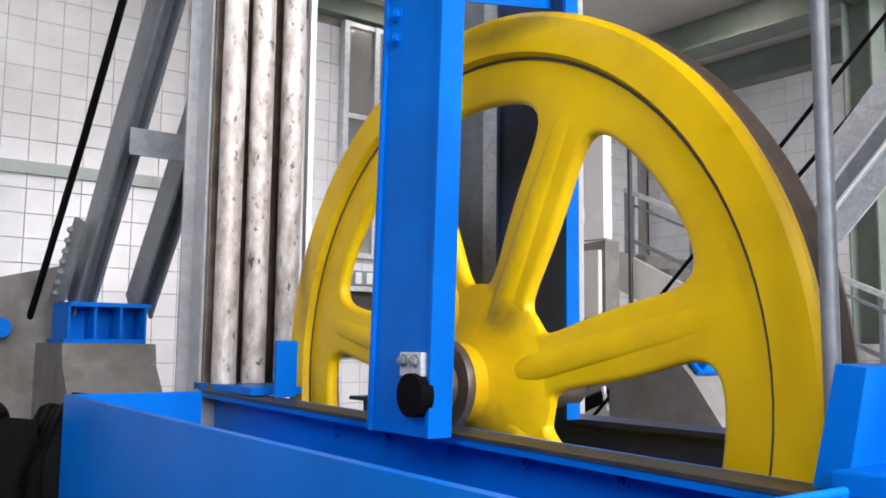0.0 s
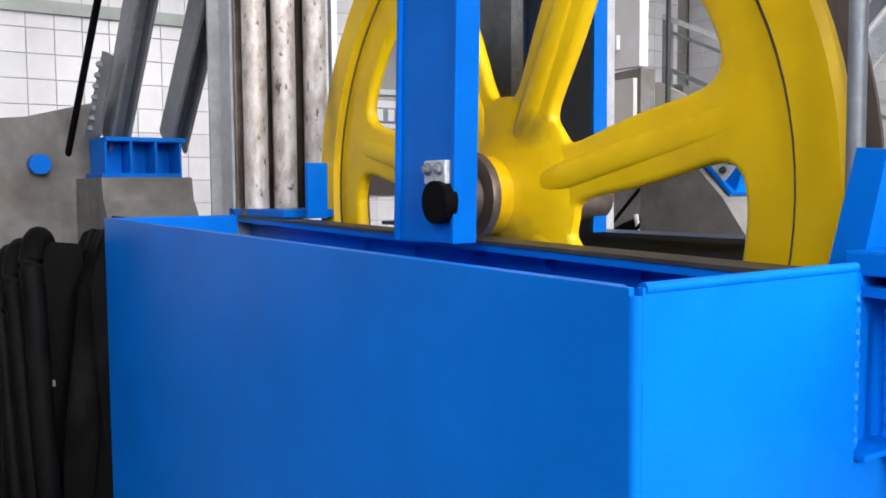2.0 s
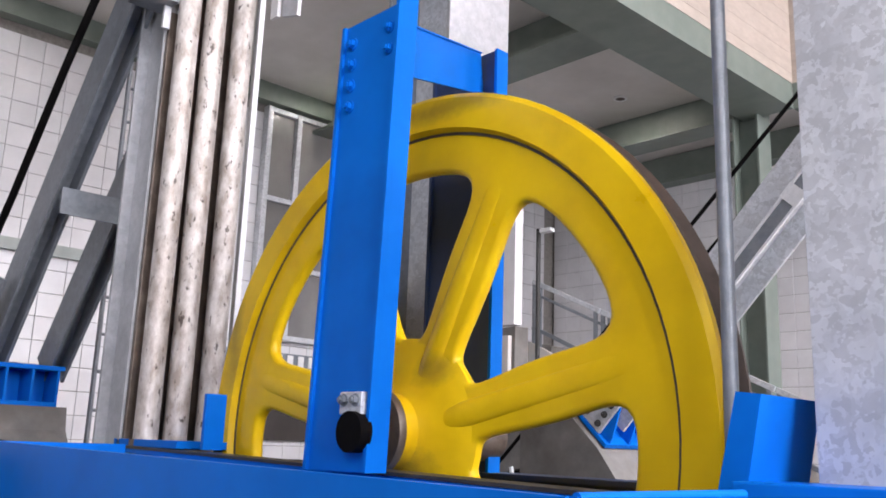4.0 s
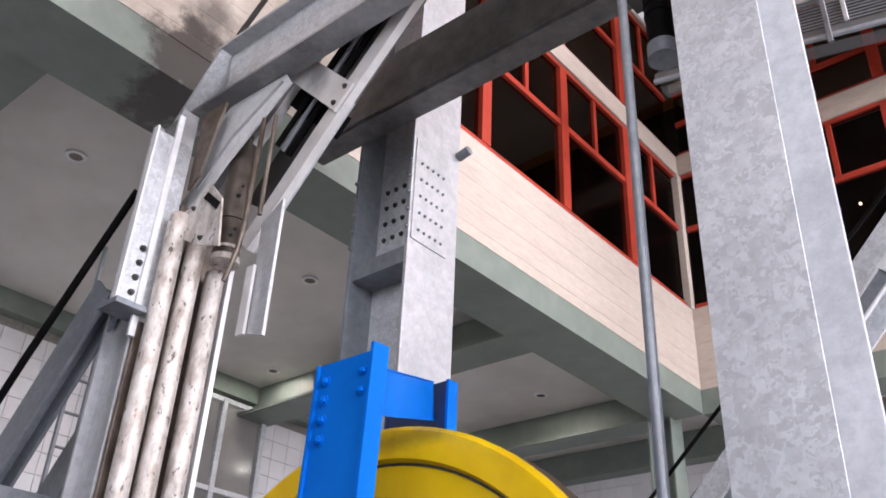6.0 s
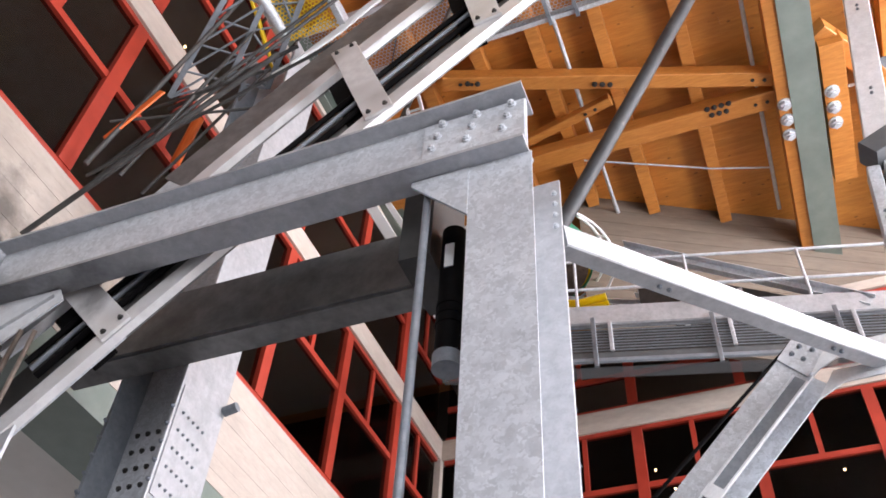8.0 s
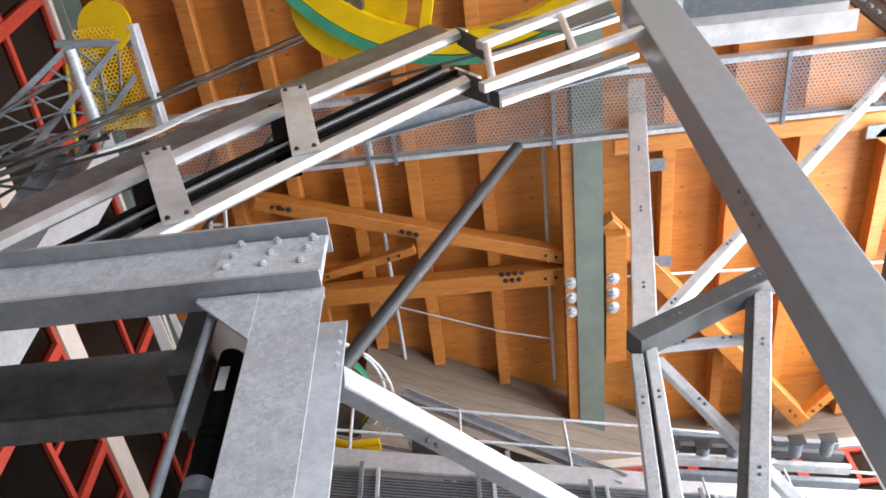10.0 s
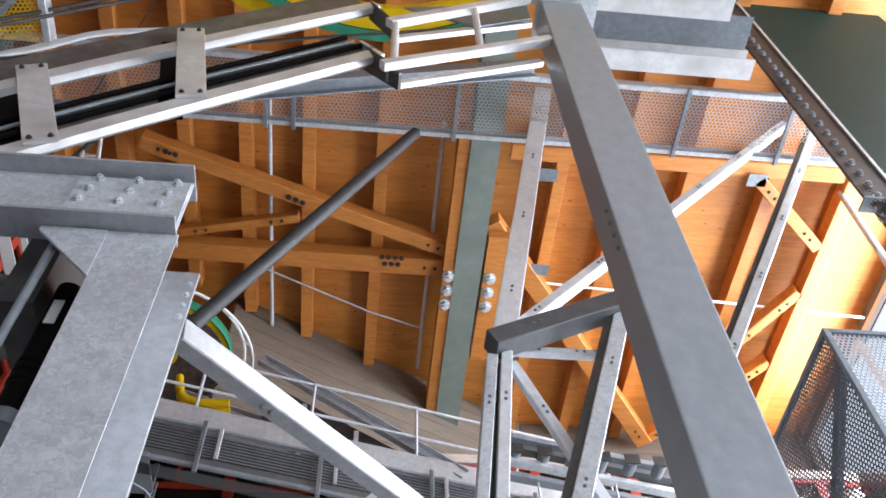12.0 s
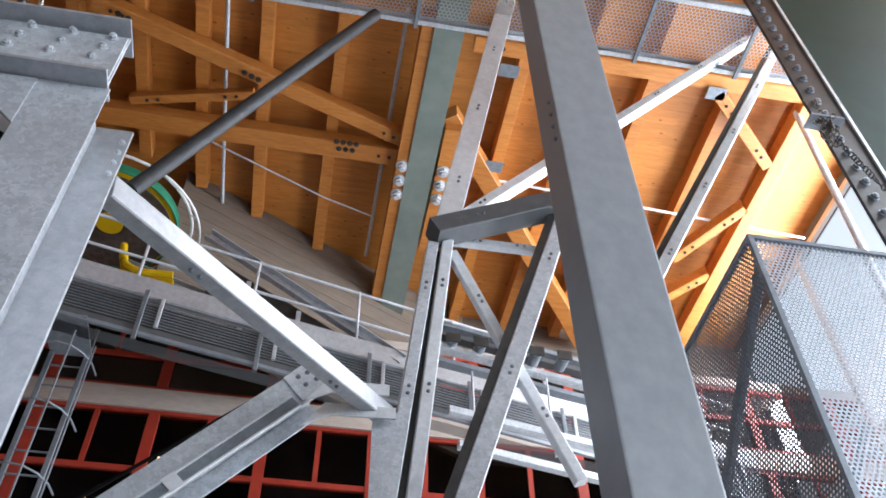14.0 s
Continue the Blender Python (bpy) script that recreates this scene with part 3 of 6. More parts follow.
z = 9.92
while z < RZ:
    d = 0.004 * (int(z * 100) % 2)
    g.prism([(-1.95, gable_y(-1.95) - d, z), (3.02, 11.55 - d, z), (3.02, 11.65, z), (-1.95, gable_y(-1.95) + 0.1, z)], (0, 0, 0.146))
    g.box((3.03, 11.55 - d, z), (8.4, 11.65, z + 0.146))
    z += 0.15
solid("gable_wall", g, GABLE, "pale horizontal wooden boarding of the gable", "wall", kind="structure")
for x in (-7.0, -6.1, -5.2, -4.3, -3.42, -2.55, -1.71, -0.83, 0.21, 2.8, 3.75, 4.72, 5.95, 7.2):
    t = thing("rafter", (x, 2, RZ - 0.28), "orange-brown planed larch rafter", "rafter", "roof rafters")
    part("timber_beam", Geo().box((x - 0.09, -6.1, RZ - 0.28), (x + 0.09, gable_y(x) - 0.05, RZ - 0.004), 0.008), WOOD, t)


def timber(a, b, h, w, label="orange-brown glued larch roof timber with bolted ends"):
    t = thing("roof_timber", a, label, "timber", "roof timbers")
    tb = part("timber_beam", Geo().beam(a, b, r_prof(h, w, 0.012)), WOOD, t)
    for e, f in ((Vector(a), Vector(b)), (Vector(b), Vector(a))):
        d = (f - e).normalized()
        for k in range(2):
            bolt(tb, e + d * (0.25 + 0.16 * k) - Vector((0, 0, h / 2)), (0, 0, -1), 0.02, 0.024, STEEL_K)
    return t


timber((-8.9, 7.69, 12.62), (1.36, 7.76, 12.62), 0.24, 0.30)
timber((-3.1, 5.98, 12.66), (1.36, 7.46, 12.60), 0.22, 0.22)
timber((-2.7, 7.5, 12.70), (-0.95, 7.08, 12.66), 0.14, 0.14)
timber((1.86, 6.9, 12.62), (5.2, 11.35, 12.62), 0.26, 0.28)
timber((2.0, 5.7, 12.66), (7.9, 5.7, 12.66), 0.22, 0.24)
timber((7.0, 5.0, 12.62), (6.95, 11.4, 12.62), 0.24, 0.22)
timber((6.1, 9.05, 12.60), (6.86, 7.80, 12.60), 0.2, 0.18)
timber((5.6, 5.85, 12.60), (6.86, 6.95, 12.60), 0.2, 0.18)
timber((5.2, 11.3, 12.62), (6.86, 9.3, 12.62), 0.2, 0.18)
gb = thing("green_roof_beam", (1.59, 4, 12.3), "grey-green painted steel roof beam with bolted timber plates", "beam")
part("web_and_flanges", Geo().beam((1.59, 3.6, 12.55), (1.59, 11.35, 12.55), i_prof(0.5, 0.40, 0.025, 0.02)), GREEN, gb)
for sx in (-1, 1):
    nd = part("side_timber", Geo().box((1.62 + sx * 0.21, 5.3 if sx < 0 else 7.0, 12.33), (1.62 + sx * (0.40 if sx < 0 else 0.52), 10.6 if sx < 0 else 9.4, 12.62), 0.006), WOOD, gb, "orange-brown timber bolted along the beam")
    for k in range(3):
        bolt(nd, (1.62 + sx * 0.31, 7.75 + 0.27 * k, 12.33), (0, 0, -1), 0.075, 0.07, GALV)

# ---- portal over the wheel ----
PX0, PX1, PY = -1.13, -0.795, 2.40
portal = thing("portal_frame", (PX0, PY, 0), "galvanized steel portal frame with bolted top beam", "steel frame")
part("front_flange", Geo().box((PX0, PY, 0), (PX1, PY + 0.006, 5.37), 0.0015), GALV, portal)
part("column_web", Geo().box(((PX0 + PX1) / 2 - 0.008, PY + 0.007, 0), ((PX0 + PX1) / 2 + 0.008, PY + 0.427, 5.6)), GALV, portal)
# Duller grey than the front flange, for the shade behind it.
bf = part("back_flange", Geo().box((PX0, PY + 0.428, 0), (-0.768, PY + 0.45, 5.63), 0.004), GALV_T, portal)
for j in range(4):
    bolt(bf, (-0.80, PY + 0.428, 5.25 + 0.09 * j), (0, -1, 0), 0.013, 0.016)
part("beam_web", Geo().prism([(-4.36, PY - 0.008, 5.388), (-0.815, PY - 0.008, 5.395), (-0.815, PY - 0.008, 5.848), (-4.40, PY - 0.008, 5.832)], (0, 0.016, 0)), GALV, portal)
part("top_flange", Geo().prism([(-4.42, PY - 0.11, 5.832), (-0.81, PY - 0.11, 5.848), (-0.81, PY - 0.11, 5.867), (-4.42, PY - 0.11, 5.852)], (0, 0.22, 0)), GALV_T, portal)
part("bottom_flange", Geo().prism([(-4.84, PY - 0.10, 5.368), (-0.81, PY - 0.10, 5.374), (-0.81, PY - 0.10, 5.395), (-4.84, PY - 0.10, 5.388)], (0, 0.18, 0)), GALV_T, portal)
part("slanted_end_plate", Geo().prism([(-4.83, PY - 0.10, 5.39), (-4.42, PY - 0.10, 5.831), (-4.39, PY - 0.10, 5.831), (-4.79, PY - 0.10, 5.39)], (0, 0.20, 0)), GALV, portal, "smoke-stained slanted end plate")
part("gusset", Geo().prism([(-1.131, PY - 0.006, 5.367), (-1.131, PY - 0.006, 5.0), (-1.45, PY - 0.006, 5.335), (-1.45, PY - 0.006, 5.367)], (0, 0.018, 0)), GALV, portal)
ep = part("end_plate", Geo().box((-1.40, PY - 0.022, 5.41), (-0.82, PY - 0.009, 5.825), 0.002), GALV, portal)
for i in range(3):
    for j in range(3):
        bolt(ep, (-0.89 - 0.20 * i - 0.028 * j, PY - 0.022, 5.80 - 0.10 * j), (0, -1, 0), 0.02, 0.022)
part("back_beam", Geo().beam((-4.3, 3.08, 5.59), (-1.45, 3.08, 5.575), u_prof(0.50, -0.18, 0.02)), STEEL_G, portal, "dark grey rear beam")
part("rear_bracket", Geo().box((-1.60, 2.62, 5.05), (-1.42, 3.06, 5.84)), STEEL_K, portal, "black rear bracket")
part("left_column", Geo().beam((-4.70, 2.265, 0), (-4.70, 2.265, 5.31), i_prof(0.32, 0.13, 0.02, 0.014), (1, 0, 0)), GALV_T, portal)
# Backing plates added to darken the gaps between the guide rails.
part("rail_carrier", Geo().box((-4.56, 2.335, 1.36), (-4.525, 2.72, 4.6), 0.004), RUSTY, portal, "brown plate added behind the guide rails")
part("rail_carrier", Geo().box((-4.533, 2.21, 1.36), (-4.505, 2.33, 3.72), 0.004), RUSTY, portal, "brown plate added behind the guide rails")
sp = part("splice_plate", Geo().box((-4.52, 2.02, 3.78), (-4.50, 2.31, 5.02), 0.002), GALV, portal)
part("outer_lip", Geo().box((-4.50, 2.02, 3.78), (-4.46, 2.034, 5.02), 0.002), GALV_B, portal)
part("cover_strip", Geo().box((-4.50, 2.16, 3.6), (-4.475, 2.20, 5.2), 0.003), GALV_B, portal)
part("bracket", Geo().box((-4.60, 2.0, 3.73), (-4.40, 2.20, 3.765), 0.002), GALV_D, portal)
for k in range(4):
    bolt(sp, (-4.50, 2.125 + 0.003 * k, 3.865 + 0.10 * k), (1, 0, 0), 0.016, 0.022, STEEL_K)
part("knee_plate", Geo().prism([(-4.50, 2.335, 4.70), (-4.40, 2.335, 4.78), (-4.25, 2.335, 5.31), (-4.50, 2.335, 5.31)], (0, 0.02, 0)), RUSTY, portal, "smoke-browned knee plate")

# hanging tie rod
solid("tie_rod", Geo().cyl((-1.375, 2.45, 1.37), (-1.375, 2.45, 5.41), 0.021, 16), GALV_D, "grey steel tie rod hanging beside the column", "rod", smooth=True)

# guide rails: vertical run and inclined track
for yy, zt in ((2.27, 4.43), (2.425, 4.30), (2.60, 4.16)):
    gr = thing("guide_rail", (-4.40, yy, 1.37), "worn bare steel vertical guide rail with dark pits", "rail", "guide rails")
    part("rail_tube", Geo().cyl((-4.40, yy, 1.40), (-4.40, yy, zt), 0.060, 24), RAIL, gr, smooth=True)
    part("foot_collar", Geo().cyl((-4.40, yy, 1.37), (-4.40, yy, 1.42), 0.076, 20), RUSTY, gr, smooth=True)
    part("back_bar", Geo().box((-4.50, yy - 0.012, 1.42), (-4.455, yy + 0.012, zt), 0.003), RUSTY, gr, "oily bar between the rails")


solid("edge_bar", Geo().box((-4.44, 2.70, 1.37), (-4.40, 2.735, 4.3), 0.003), GALV_B, "pale steel bar beside the guide rails", "bar")


def smooth_line(pts, per=6):
    """A rounded line through the points."""
    pts = [Vector(p) for p in pts]
    ext = [2 * pts[0] - pts[1]] + pts + [2 * pts[-1] - pts[-2]]
    out = []
    for a, b, c, d in zip(ext, ext[1:], ext[2:], ext[3:]):
        for k in range(per):
            t = k / per
            out.append(0.5 * (2 * b + (c - a) * t + (2 * a - 5 * b + 4 * c - d) * t * t + (3 * b - a - 3 * c + d) * t ** 3))
    return out + [pts[-1]]


UP = smooth_line([(-4.90, 2.6, 4.64), (-4.50, 2.6, 4.96), (-3.90, 2.6, 5.50), (-3.1, 2.6, 6.45), (-2.2, 2.6, 7.36), (-1.32, 2.6, 8.16), (-0.3, 2.6, 9.03), (0.0, 2.6, 9.28)])
LO = smooth_line([(-4.13, 2.6, 4.29), (-3.85, 2.6, 4.58), (-3.37, 2.6, 5.08), (-2.6, 2.6, 5.83), (-1.87, 2.6, 6.54), (-1.13, 2.6, 7.22), (-0.05, 2.6, 8.16), (0.04, 2.6, 8.24)])
track = thing("inclined_track", (-4.0, 2.6, 3.6), "twin steel track with clamp plates climbing from the portal", "track")
def flat(line, s0, s1, w0, w1):
    return Geo().path(line, [(s0, w0), (s0, w1), (s1, w1), (s1, w0)], (0, 1, 0))


for nm, line, cutp in (("upper_rail", UP, 17), ("lower_rail", LO, 12)):
    part(nm, flat(line[cutp:], 0.0, 0.02, -0.13, 0.38), STEEL_G, track, "dark grey web plate")
    part("bottom_web", flat(line[:cutp + 1], 0.0, 0.02, -0.13, 0.30 if nm == "upper_rail" else 0.08), GALV, track)
    part("back_flange", flat(line[cutp:], 0.02, 0.14, 0.36, 0.38), STEEL_K, track)
    part("lip", flat([Vector(p) + Vector((0, -0.03, 0)) for p in line], -0.03, 0.025, -0.15, -0.03), STEEL_W, track, "bright worn running lip")
# Plate added so that the gap between the rails stays dark.
part("back_plate", Geo().prism([(-4.50, 2.80, 4.85), (-4.15, 2.80, 4.62), (-3.42, 2.80, 5.32), (-3.65, 2.80, 5.85)], (0, 0.015, 0)), STEEL_K, track, "dark plate filling the gap behind the rails")
part("foot_plate", Geo().prism([(-3.80, 2.46, 4.24), (-3.63, 2.46, 4.36), (-3.63, 2.46, 3.49), (-3.77, 2.46, 3.53)], (0, 0.02, 0)), GALV_T, track, "light upright plate under the lower rail")
part("foot_plate", Geo().box((-3.83, 2.43, 3.52), (-3.765, 2.45, 3.95), 0.002), STEEL_W, track)
part("channel_face", Geo().prism([(-3.765, 2.43, 5.355), (-3.70, 2.43, 5.25), (-4.28, 2.43, 4.835), (-4.54, 2.43, 4.60), (-4.66, 2.43, 4.56), (-4.59, 2.43, 4.80), (-4.57, 2.43, 5.21), (-4.33, 2.43, 5.375)], (0, 0.012, 0)), GALV_B, track, "light galvanized channel face")
part("channel_rib", Geo().beam((-3.78, 2.424, 5.30), (-4.22, 2.424, 5.07), r_prof(0.012, 0.022, 0.002), (0, 1, 0)).beam((-4.22, 2.424, 5.07), (-4.54, 2.424, 4.77), r_prof(0.012, 0.022, 0.002), (0, 1, 0)), GALV_T, track)
for off, r in ((0.12, 0.022), (0.22, 0.016), (0.31, 0.02)):
    ln = [Vector(p) + Vector((-0.7 * off, -0.03, 0.7 * off)) for p in LO[8:40]]
    part("track_rope", Geo().tube(ln, r, 8), BLACK if off != 0.22 else GALV_D, track, "greasy rope lying along the track")
for (x0, z0), (x1, z1) in (((-3.95, 5.66), (-3.38, 5.08)), ((-2.2, 7.37), (-1.87, 6.53)), ((-1.32, 8.22), (-1.13, 7.28))):
    d = (Vector((x1, 0, z1)) - Vector((x0, 0, z0))).normalized()
    a, b = Vector((x0, 2.525, z0)) - 0.05 * d, Vector((x1, 2.525, z1)) + 0.15 * d
    cl = part("clamp_plate", Geo().beam(a, b, r_prof(0.2, 0.02, 0.003), (d.z, 0, -d.x)), STEEL_W, track)
    s = Vector((d.z, 0, -d.x))
    for e in (a + 0.05 * d, b - 0.05 * d):
        for q in (-0.06, 0.06):
            bolt(cl, e + s * q + Vector((0, -0.012, 0)), (0, -1, 0), 0.014, 0.014, STEEL_K)
    part("spacer", Geo().beam(a + Vector((-0.12, 0.1, -0.1)), b + Vector((-0.12, 0.1, -0.1)), r_prof(0.16, 0.06), (d.z, 0, -d.x)), BLACK, track)
tg = thing("rope_guard_frame", (0.2, 2.45, 7.7), "white steel guard frame at the head of the track", "guard frame")
part("top_bar", Geo().beam((0.17, 2.45, 8.54), (1.47, 2.45, 9.47), r_prof(0.07, 0.09, 0.006), (0, 1, 0)), STEEL_W, tg)
part("bottom_bar", Geo().beam((0.14, 2.45, 7.71), (1.47, 2.45, 8.47), r_prof(0.07, 0.08, 0.006), (0, 1, 0)), STEEL_W, tg)
for x, za, zb in ((0.225, 7.80, 8.54), (0.885, 8.18, 9.01)):
    part("post", Geo().cyl((x, 2.45, za), (x, 2.45, zb), 0.03, 14), STEEL_W, tg, smooth=True)
for (xa, za), (xb, zb) in (((0.0, 9.26), (0.20, 8.60)), ((0.03, 8.22), (0.18, 7.78))):
    part("kink_plate", Geo().beam((xa, 2.62, za), (xb, 2.52, zb), r_prof(0.16, 0.02, 0.003), (0, 1, 0)), STEEL_K, tg, "dark greasy bent plate")
part("back_bar", Geo().beam((0.2, 2.75, 8.95), (1.47, 2.75, 9.60), r_prof(0.05, 0.07, 0.004), (0, 1, 0)), STEEL_W, tg)
part("back_bar", Geo().beam((0.25, 2.75, 8.05), (1.47, 2.75, 8.72), r_prof(0.05, 0.07, 0.004), (0, 1, 0)), STEEL_W, tg)
part("deflector", Geo().prism([(0.95, 2.70, 9.30), (1.47, 2.70, 9.62), (1.47, 2.70, 9.98), (0.30, 2.70, 9.62)], (0, 0.02, 0)), GALV_D, tg, "dull grey deflector sheet")
sv = thing("yellow_sheave", (-1.0, 2.5, 10.05), "yellow rope sheave behind the upper rail", "sheave")
for nm, prof_, m_ in (("sheave_disc", [(0.10, 0.02), (0.42, 0.02), (0.50, -0.02), (0.56, -0.02), (0.56, 0.05), (0.10, 0.05)], YELLOW), ("groove", [(0.40, 0.052), (0.54, 0.052), (0.52, 0.09), (0.54, 0.13), (0.40, 0.13)], BLACK), ("hub", [(0.03, -0.05), (0.13, -0.05), (0.15, 0.01), (0.15, 0.12), (0.03, 0.12)], RUSTY)):
    bm_ = lathe(prof_, 48)
    bmesh.ops.rotate(bm_, verts=bm_.verts, cent=(0, 0, 0), matrix=Matrix.Rotation(radians(90), 3, 'X'))
    bmesh.ops.translate(bm_, verts=bm_.verts, vec=(-1.0, 2.5, 10.1))
    part(nm, bm_, m_, sv, "", True)
rb = thing("guide_cylinder", (-4.25, 2.55, 4.15), "oily brown guide cylinder with a ringed end", "cylinder")
part("cylinder", Geo().cyl((-4.25, 2.55, 4.20), (-4.25, 2.55, 5.10), 0.086, 24), OILY, rb, smooth=True)
part("end_ring", Geo().cyl((-4.25, 2.55, 4.165), (-4.25, 2.55, 4.205), 0.094, 24), RAIL, rb, "bare worn steel end ring", smooth=True)
part("collar", Geo().cyl((-4.25, 2.55, 4.25), (-4.25, 2.55, 4.27), 0.090, 24), RAIL, rb, smooth=True)
part("upper_collar", Geo().cyl((-4.25, 2.55, 4.46), (-4.25, 2.55, 4.54), 0.097, 24), OILY, rb, smooth=True)
for k, z in enumerate((4.33, 4.38, 4.62, 4.70)):
    bolt(rb, (-4.175, 2.51 + 0.02 * (k % 2), z), (1, -0.3, 0), 0.013, 0.02, STEEL_K)
bk = part("bracket", Geo().prism([(-4.47, 2.30, 4.45), (-4.33, 2.30, 4.50), (-4.17, 2.30, 4.60), (-4.02, 2.30, 4.43), (-3.96, 2.30, 4.08), (-4.18, 2.30, 4.16), (-4.34, 2.30, 4.25)], (0, 0.015, 0)), RAIL, rb, "oil-stained light mounting plate")
part("slot", Geo().prism([(-4.21, 2.292, 4.50), (-4.17, 2.292, 4.53), (-4.02, 2.292, 4.40), (-4.05, 2.292, 4.36)], (0, 0.007, 0)), BLACK, rb)
for x, z in ((-4.42, 4.44), (-4.30, 4.46), (-4.16, 4.20)):
    bolt(bk, (x, 2.30, z), (0, -1, 0), 0.013, 0.016, STEEL_K)
part("side_hose", Geo().tube(smooth_line([(-3.90, 2.42, 5.05), (-3.91, 2.42, 4.5), (-3.93, 2.42, 4.15), (-3.99, 2.4, 3.9)]), 0.016, 8), RUSTY, rb, smooth=True)
part("front_rod", Geo().cyl((-3.753, 2.40, 4.99), (-3.75, 2.40, 4.26), 0.014, 10), RUSTY, rb, smooth=True)

# ---- big riveted column behind the wheel ----
hc = thing("riveted_column", (-3.74, 3.5, 0), "galvanized built-up steel column with rows of bolts", "column")
part("column_web", Geo().box((-3.905, 3.50, 0), (-3.425, 3.515, 9.5)), GALV, hc)
# One steel, two greys: lit right flange, shaded left flange.
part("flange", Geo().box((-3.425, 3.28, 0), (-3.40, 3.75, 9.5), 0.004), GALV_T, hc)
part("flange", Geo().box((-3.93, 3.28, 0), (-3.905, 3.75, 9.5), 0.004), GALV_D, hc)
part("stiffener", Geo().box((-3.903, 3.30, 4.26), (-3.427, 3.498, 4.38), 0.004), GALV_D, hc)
wp = part("splice_plate", Geo().box((-3.87, 3.485, 4.42), (-3.45, 3.498, 5.2)), GALV, hc)
fp = part("splice_plate", Geo().box((-3.398, 3.30, 4.42), (-3.391, 3.64, 5.2)), GALV_T, hc)
part("lamp_bracket", Geo().cyl((-3.40, 3.74, 5.3), (-3.30, 3.74, 5.32), 0.035, 12), GALV_D, hc)
for i in range(5):
    for j in range(5):
        bolt(wp, (-3.82 + 0.08 * i, 3.485, 4.50 + 0.13 * j), (0, -1, 0), 0.014, 0.015, STEEL_K)
        bolt(fp, (-3.391, 3.36 + 0.055 * i, 4.50 + 0.13 * j), (1, 0, 0), 0.009, 0.010, GALV_D)
        if i == 0:
            bolt(hc, (-3.915, 3.28, 4.50 + 0.13 * j), (0, -1, 0), 0.014, 0.02, GALV_D)
            bolt(hc, (-3.412, 3.28, 4.50 + 0.13 * j), (0, -1, 0), 0.012, 0.016, GALV_D)

# ---- wheel assembly ----
WC, WR, WYAW = Vector((-2.757, 2.50, 1.482)), 1.325, radians(1.6)
wheel = thing("drive_wheel", (WC.x, WC.y, WC.z - WR), "large yellow painted spoked rope wheel", "wheel")


def wheel_plate(r_out, r_in_open, r_hub, depth, y0, spokes, phase, w_in, w_out):
    """A disc with rounded openings between the spokes, in the plane y0, made depth thick."""
    bm = bmesh.new()
    loops = [[(r_out * math.cos(a), r_out * math.sin(a)) for a in np.linspace(0, 2 * math.pi, 96, endpoint=False)]]
    for k in range(spokes):
        a0, a1 = phase + 2 * math.pi * k / spokes, phase + 2 * math.pi * (k + 1) / spokes
        am = (a0 + a1) / 2
        lo_half = (a1 - a0) / 2 - math.asin(w_in / r_hub)
        hi_half = (a1 - a0) / 2 - math.asin(w_out / r_in_open)
        pts = []
        corners = [(r_hub, -lo_half), (r_in_open, -hi_half), (r_in_open, hi_half), (r_hub, lo_half)]
        dense = []
        for (ra, ha), (rb_, hb) in zip(corners, corners[1:] + corners[:1]):
            for s in np.linspace(0, 1, 14, endpoint=False):
                r, h = ra + (rb_ - ra) * s, ha + (hb - ha) * s
                dense.append(Vector((r * math.cos(am + h), r * math.sin(am + h), 0)))
        for _ in range(9):
            dense = [(dense[i - 1] + 2 * dense[i] + dense[(i + 1) % len(dense)]) / 4 for i in range(len(dense))]
        loops.append([(p.x, p.y) for p in dense])
    edges = []
    for lp in loops:
        vs = [bm.verts.new((p[0], 0, p[1])) for p in lp]
        edges += [bm.edges.new((vs[i], vs[(i + 1) % len(vs)])) for i in range(len(vs))]
    bmesh.ops.triangle_fill(bm, edges=edges, use_beauty=True)
    r = bmesh.ops.extrude_face_region(bm, geom=bm.faces[:])
    bmesh.ops.translate(bm, verts=[e for e in r["geom"] if isinstance(e, bmesh.types.BMVert)], vec=(0, depth, 0))
    sharp = [e for e in bm.edges if len(e.link_faces) == 2 and e.calc_face_angle(0) > 1.0]
    bmesh.ops.bevel(bm, geom=sharp, offset=0.022, segments=3, profile=0.5, affect='EDGES')
    bmesh.ops.translate(bm, verts=bm.verts, vec=(0, y0, 0))
    return bm


def wheel_part(name, bm, material, label="", smooth=True):
    bmesh.ops.rotate(bm, verts=bm.verts, cent=(0, 0, 0), matrix=Matrix.Rotation(WYAW, 3, 'Z'))
    bmesh.ops.translate(bm, verts=bm.verts, vec=WC)
    return part(name, bm, material, wheel, label, smooth)


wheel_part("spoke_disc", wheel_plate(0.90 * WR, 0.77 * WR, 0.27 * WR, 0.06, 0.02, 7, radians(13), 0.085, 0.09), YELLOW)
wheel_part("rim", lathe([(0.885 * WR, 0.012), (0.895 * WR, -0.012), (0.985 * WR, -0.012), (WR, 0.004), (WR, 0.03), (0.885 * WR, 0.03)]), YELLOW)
# Thin dark ring draws the shadow line at the step of the rim.
wheel_part("rim_groove", lathe([(0.877 * WR, 0.0165), (0.885 * WR, 0.0165), (0.885 * WR, 0.03), (0.877 * WR, 0.03)]), TYRE, "dark ring for the shadow line inside the rim")
wheel_part("rim_lining", lathe([(0.90 * WR, 0.03), (0.992 * WR, 0.03), (1.0 * WR, 0.06), (0.965 * WR, 0.10), (1.0 * WR, 0.15), (0.99 * WR, 0.19), (0.90 * WR, 0.19)]), TYRE, "dark brown rope groove lining")
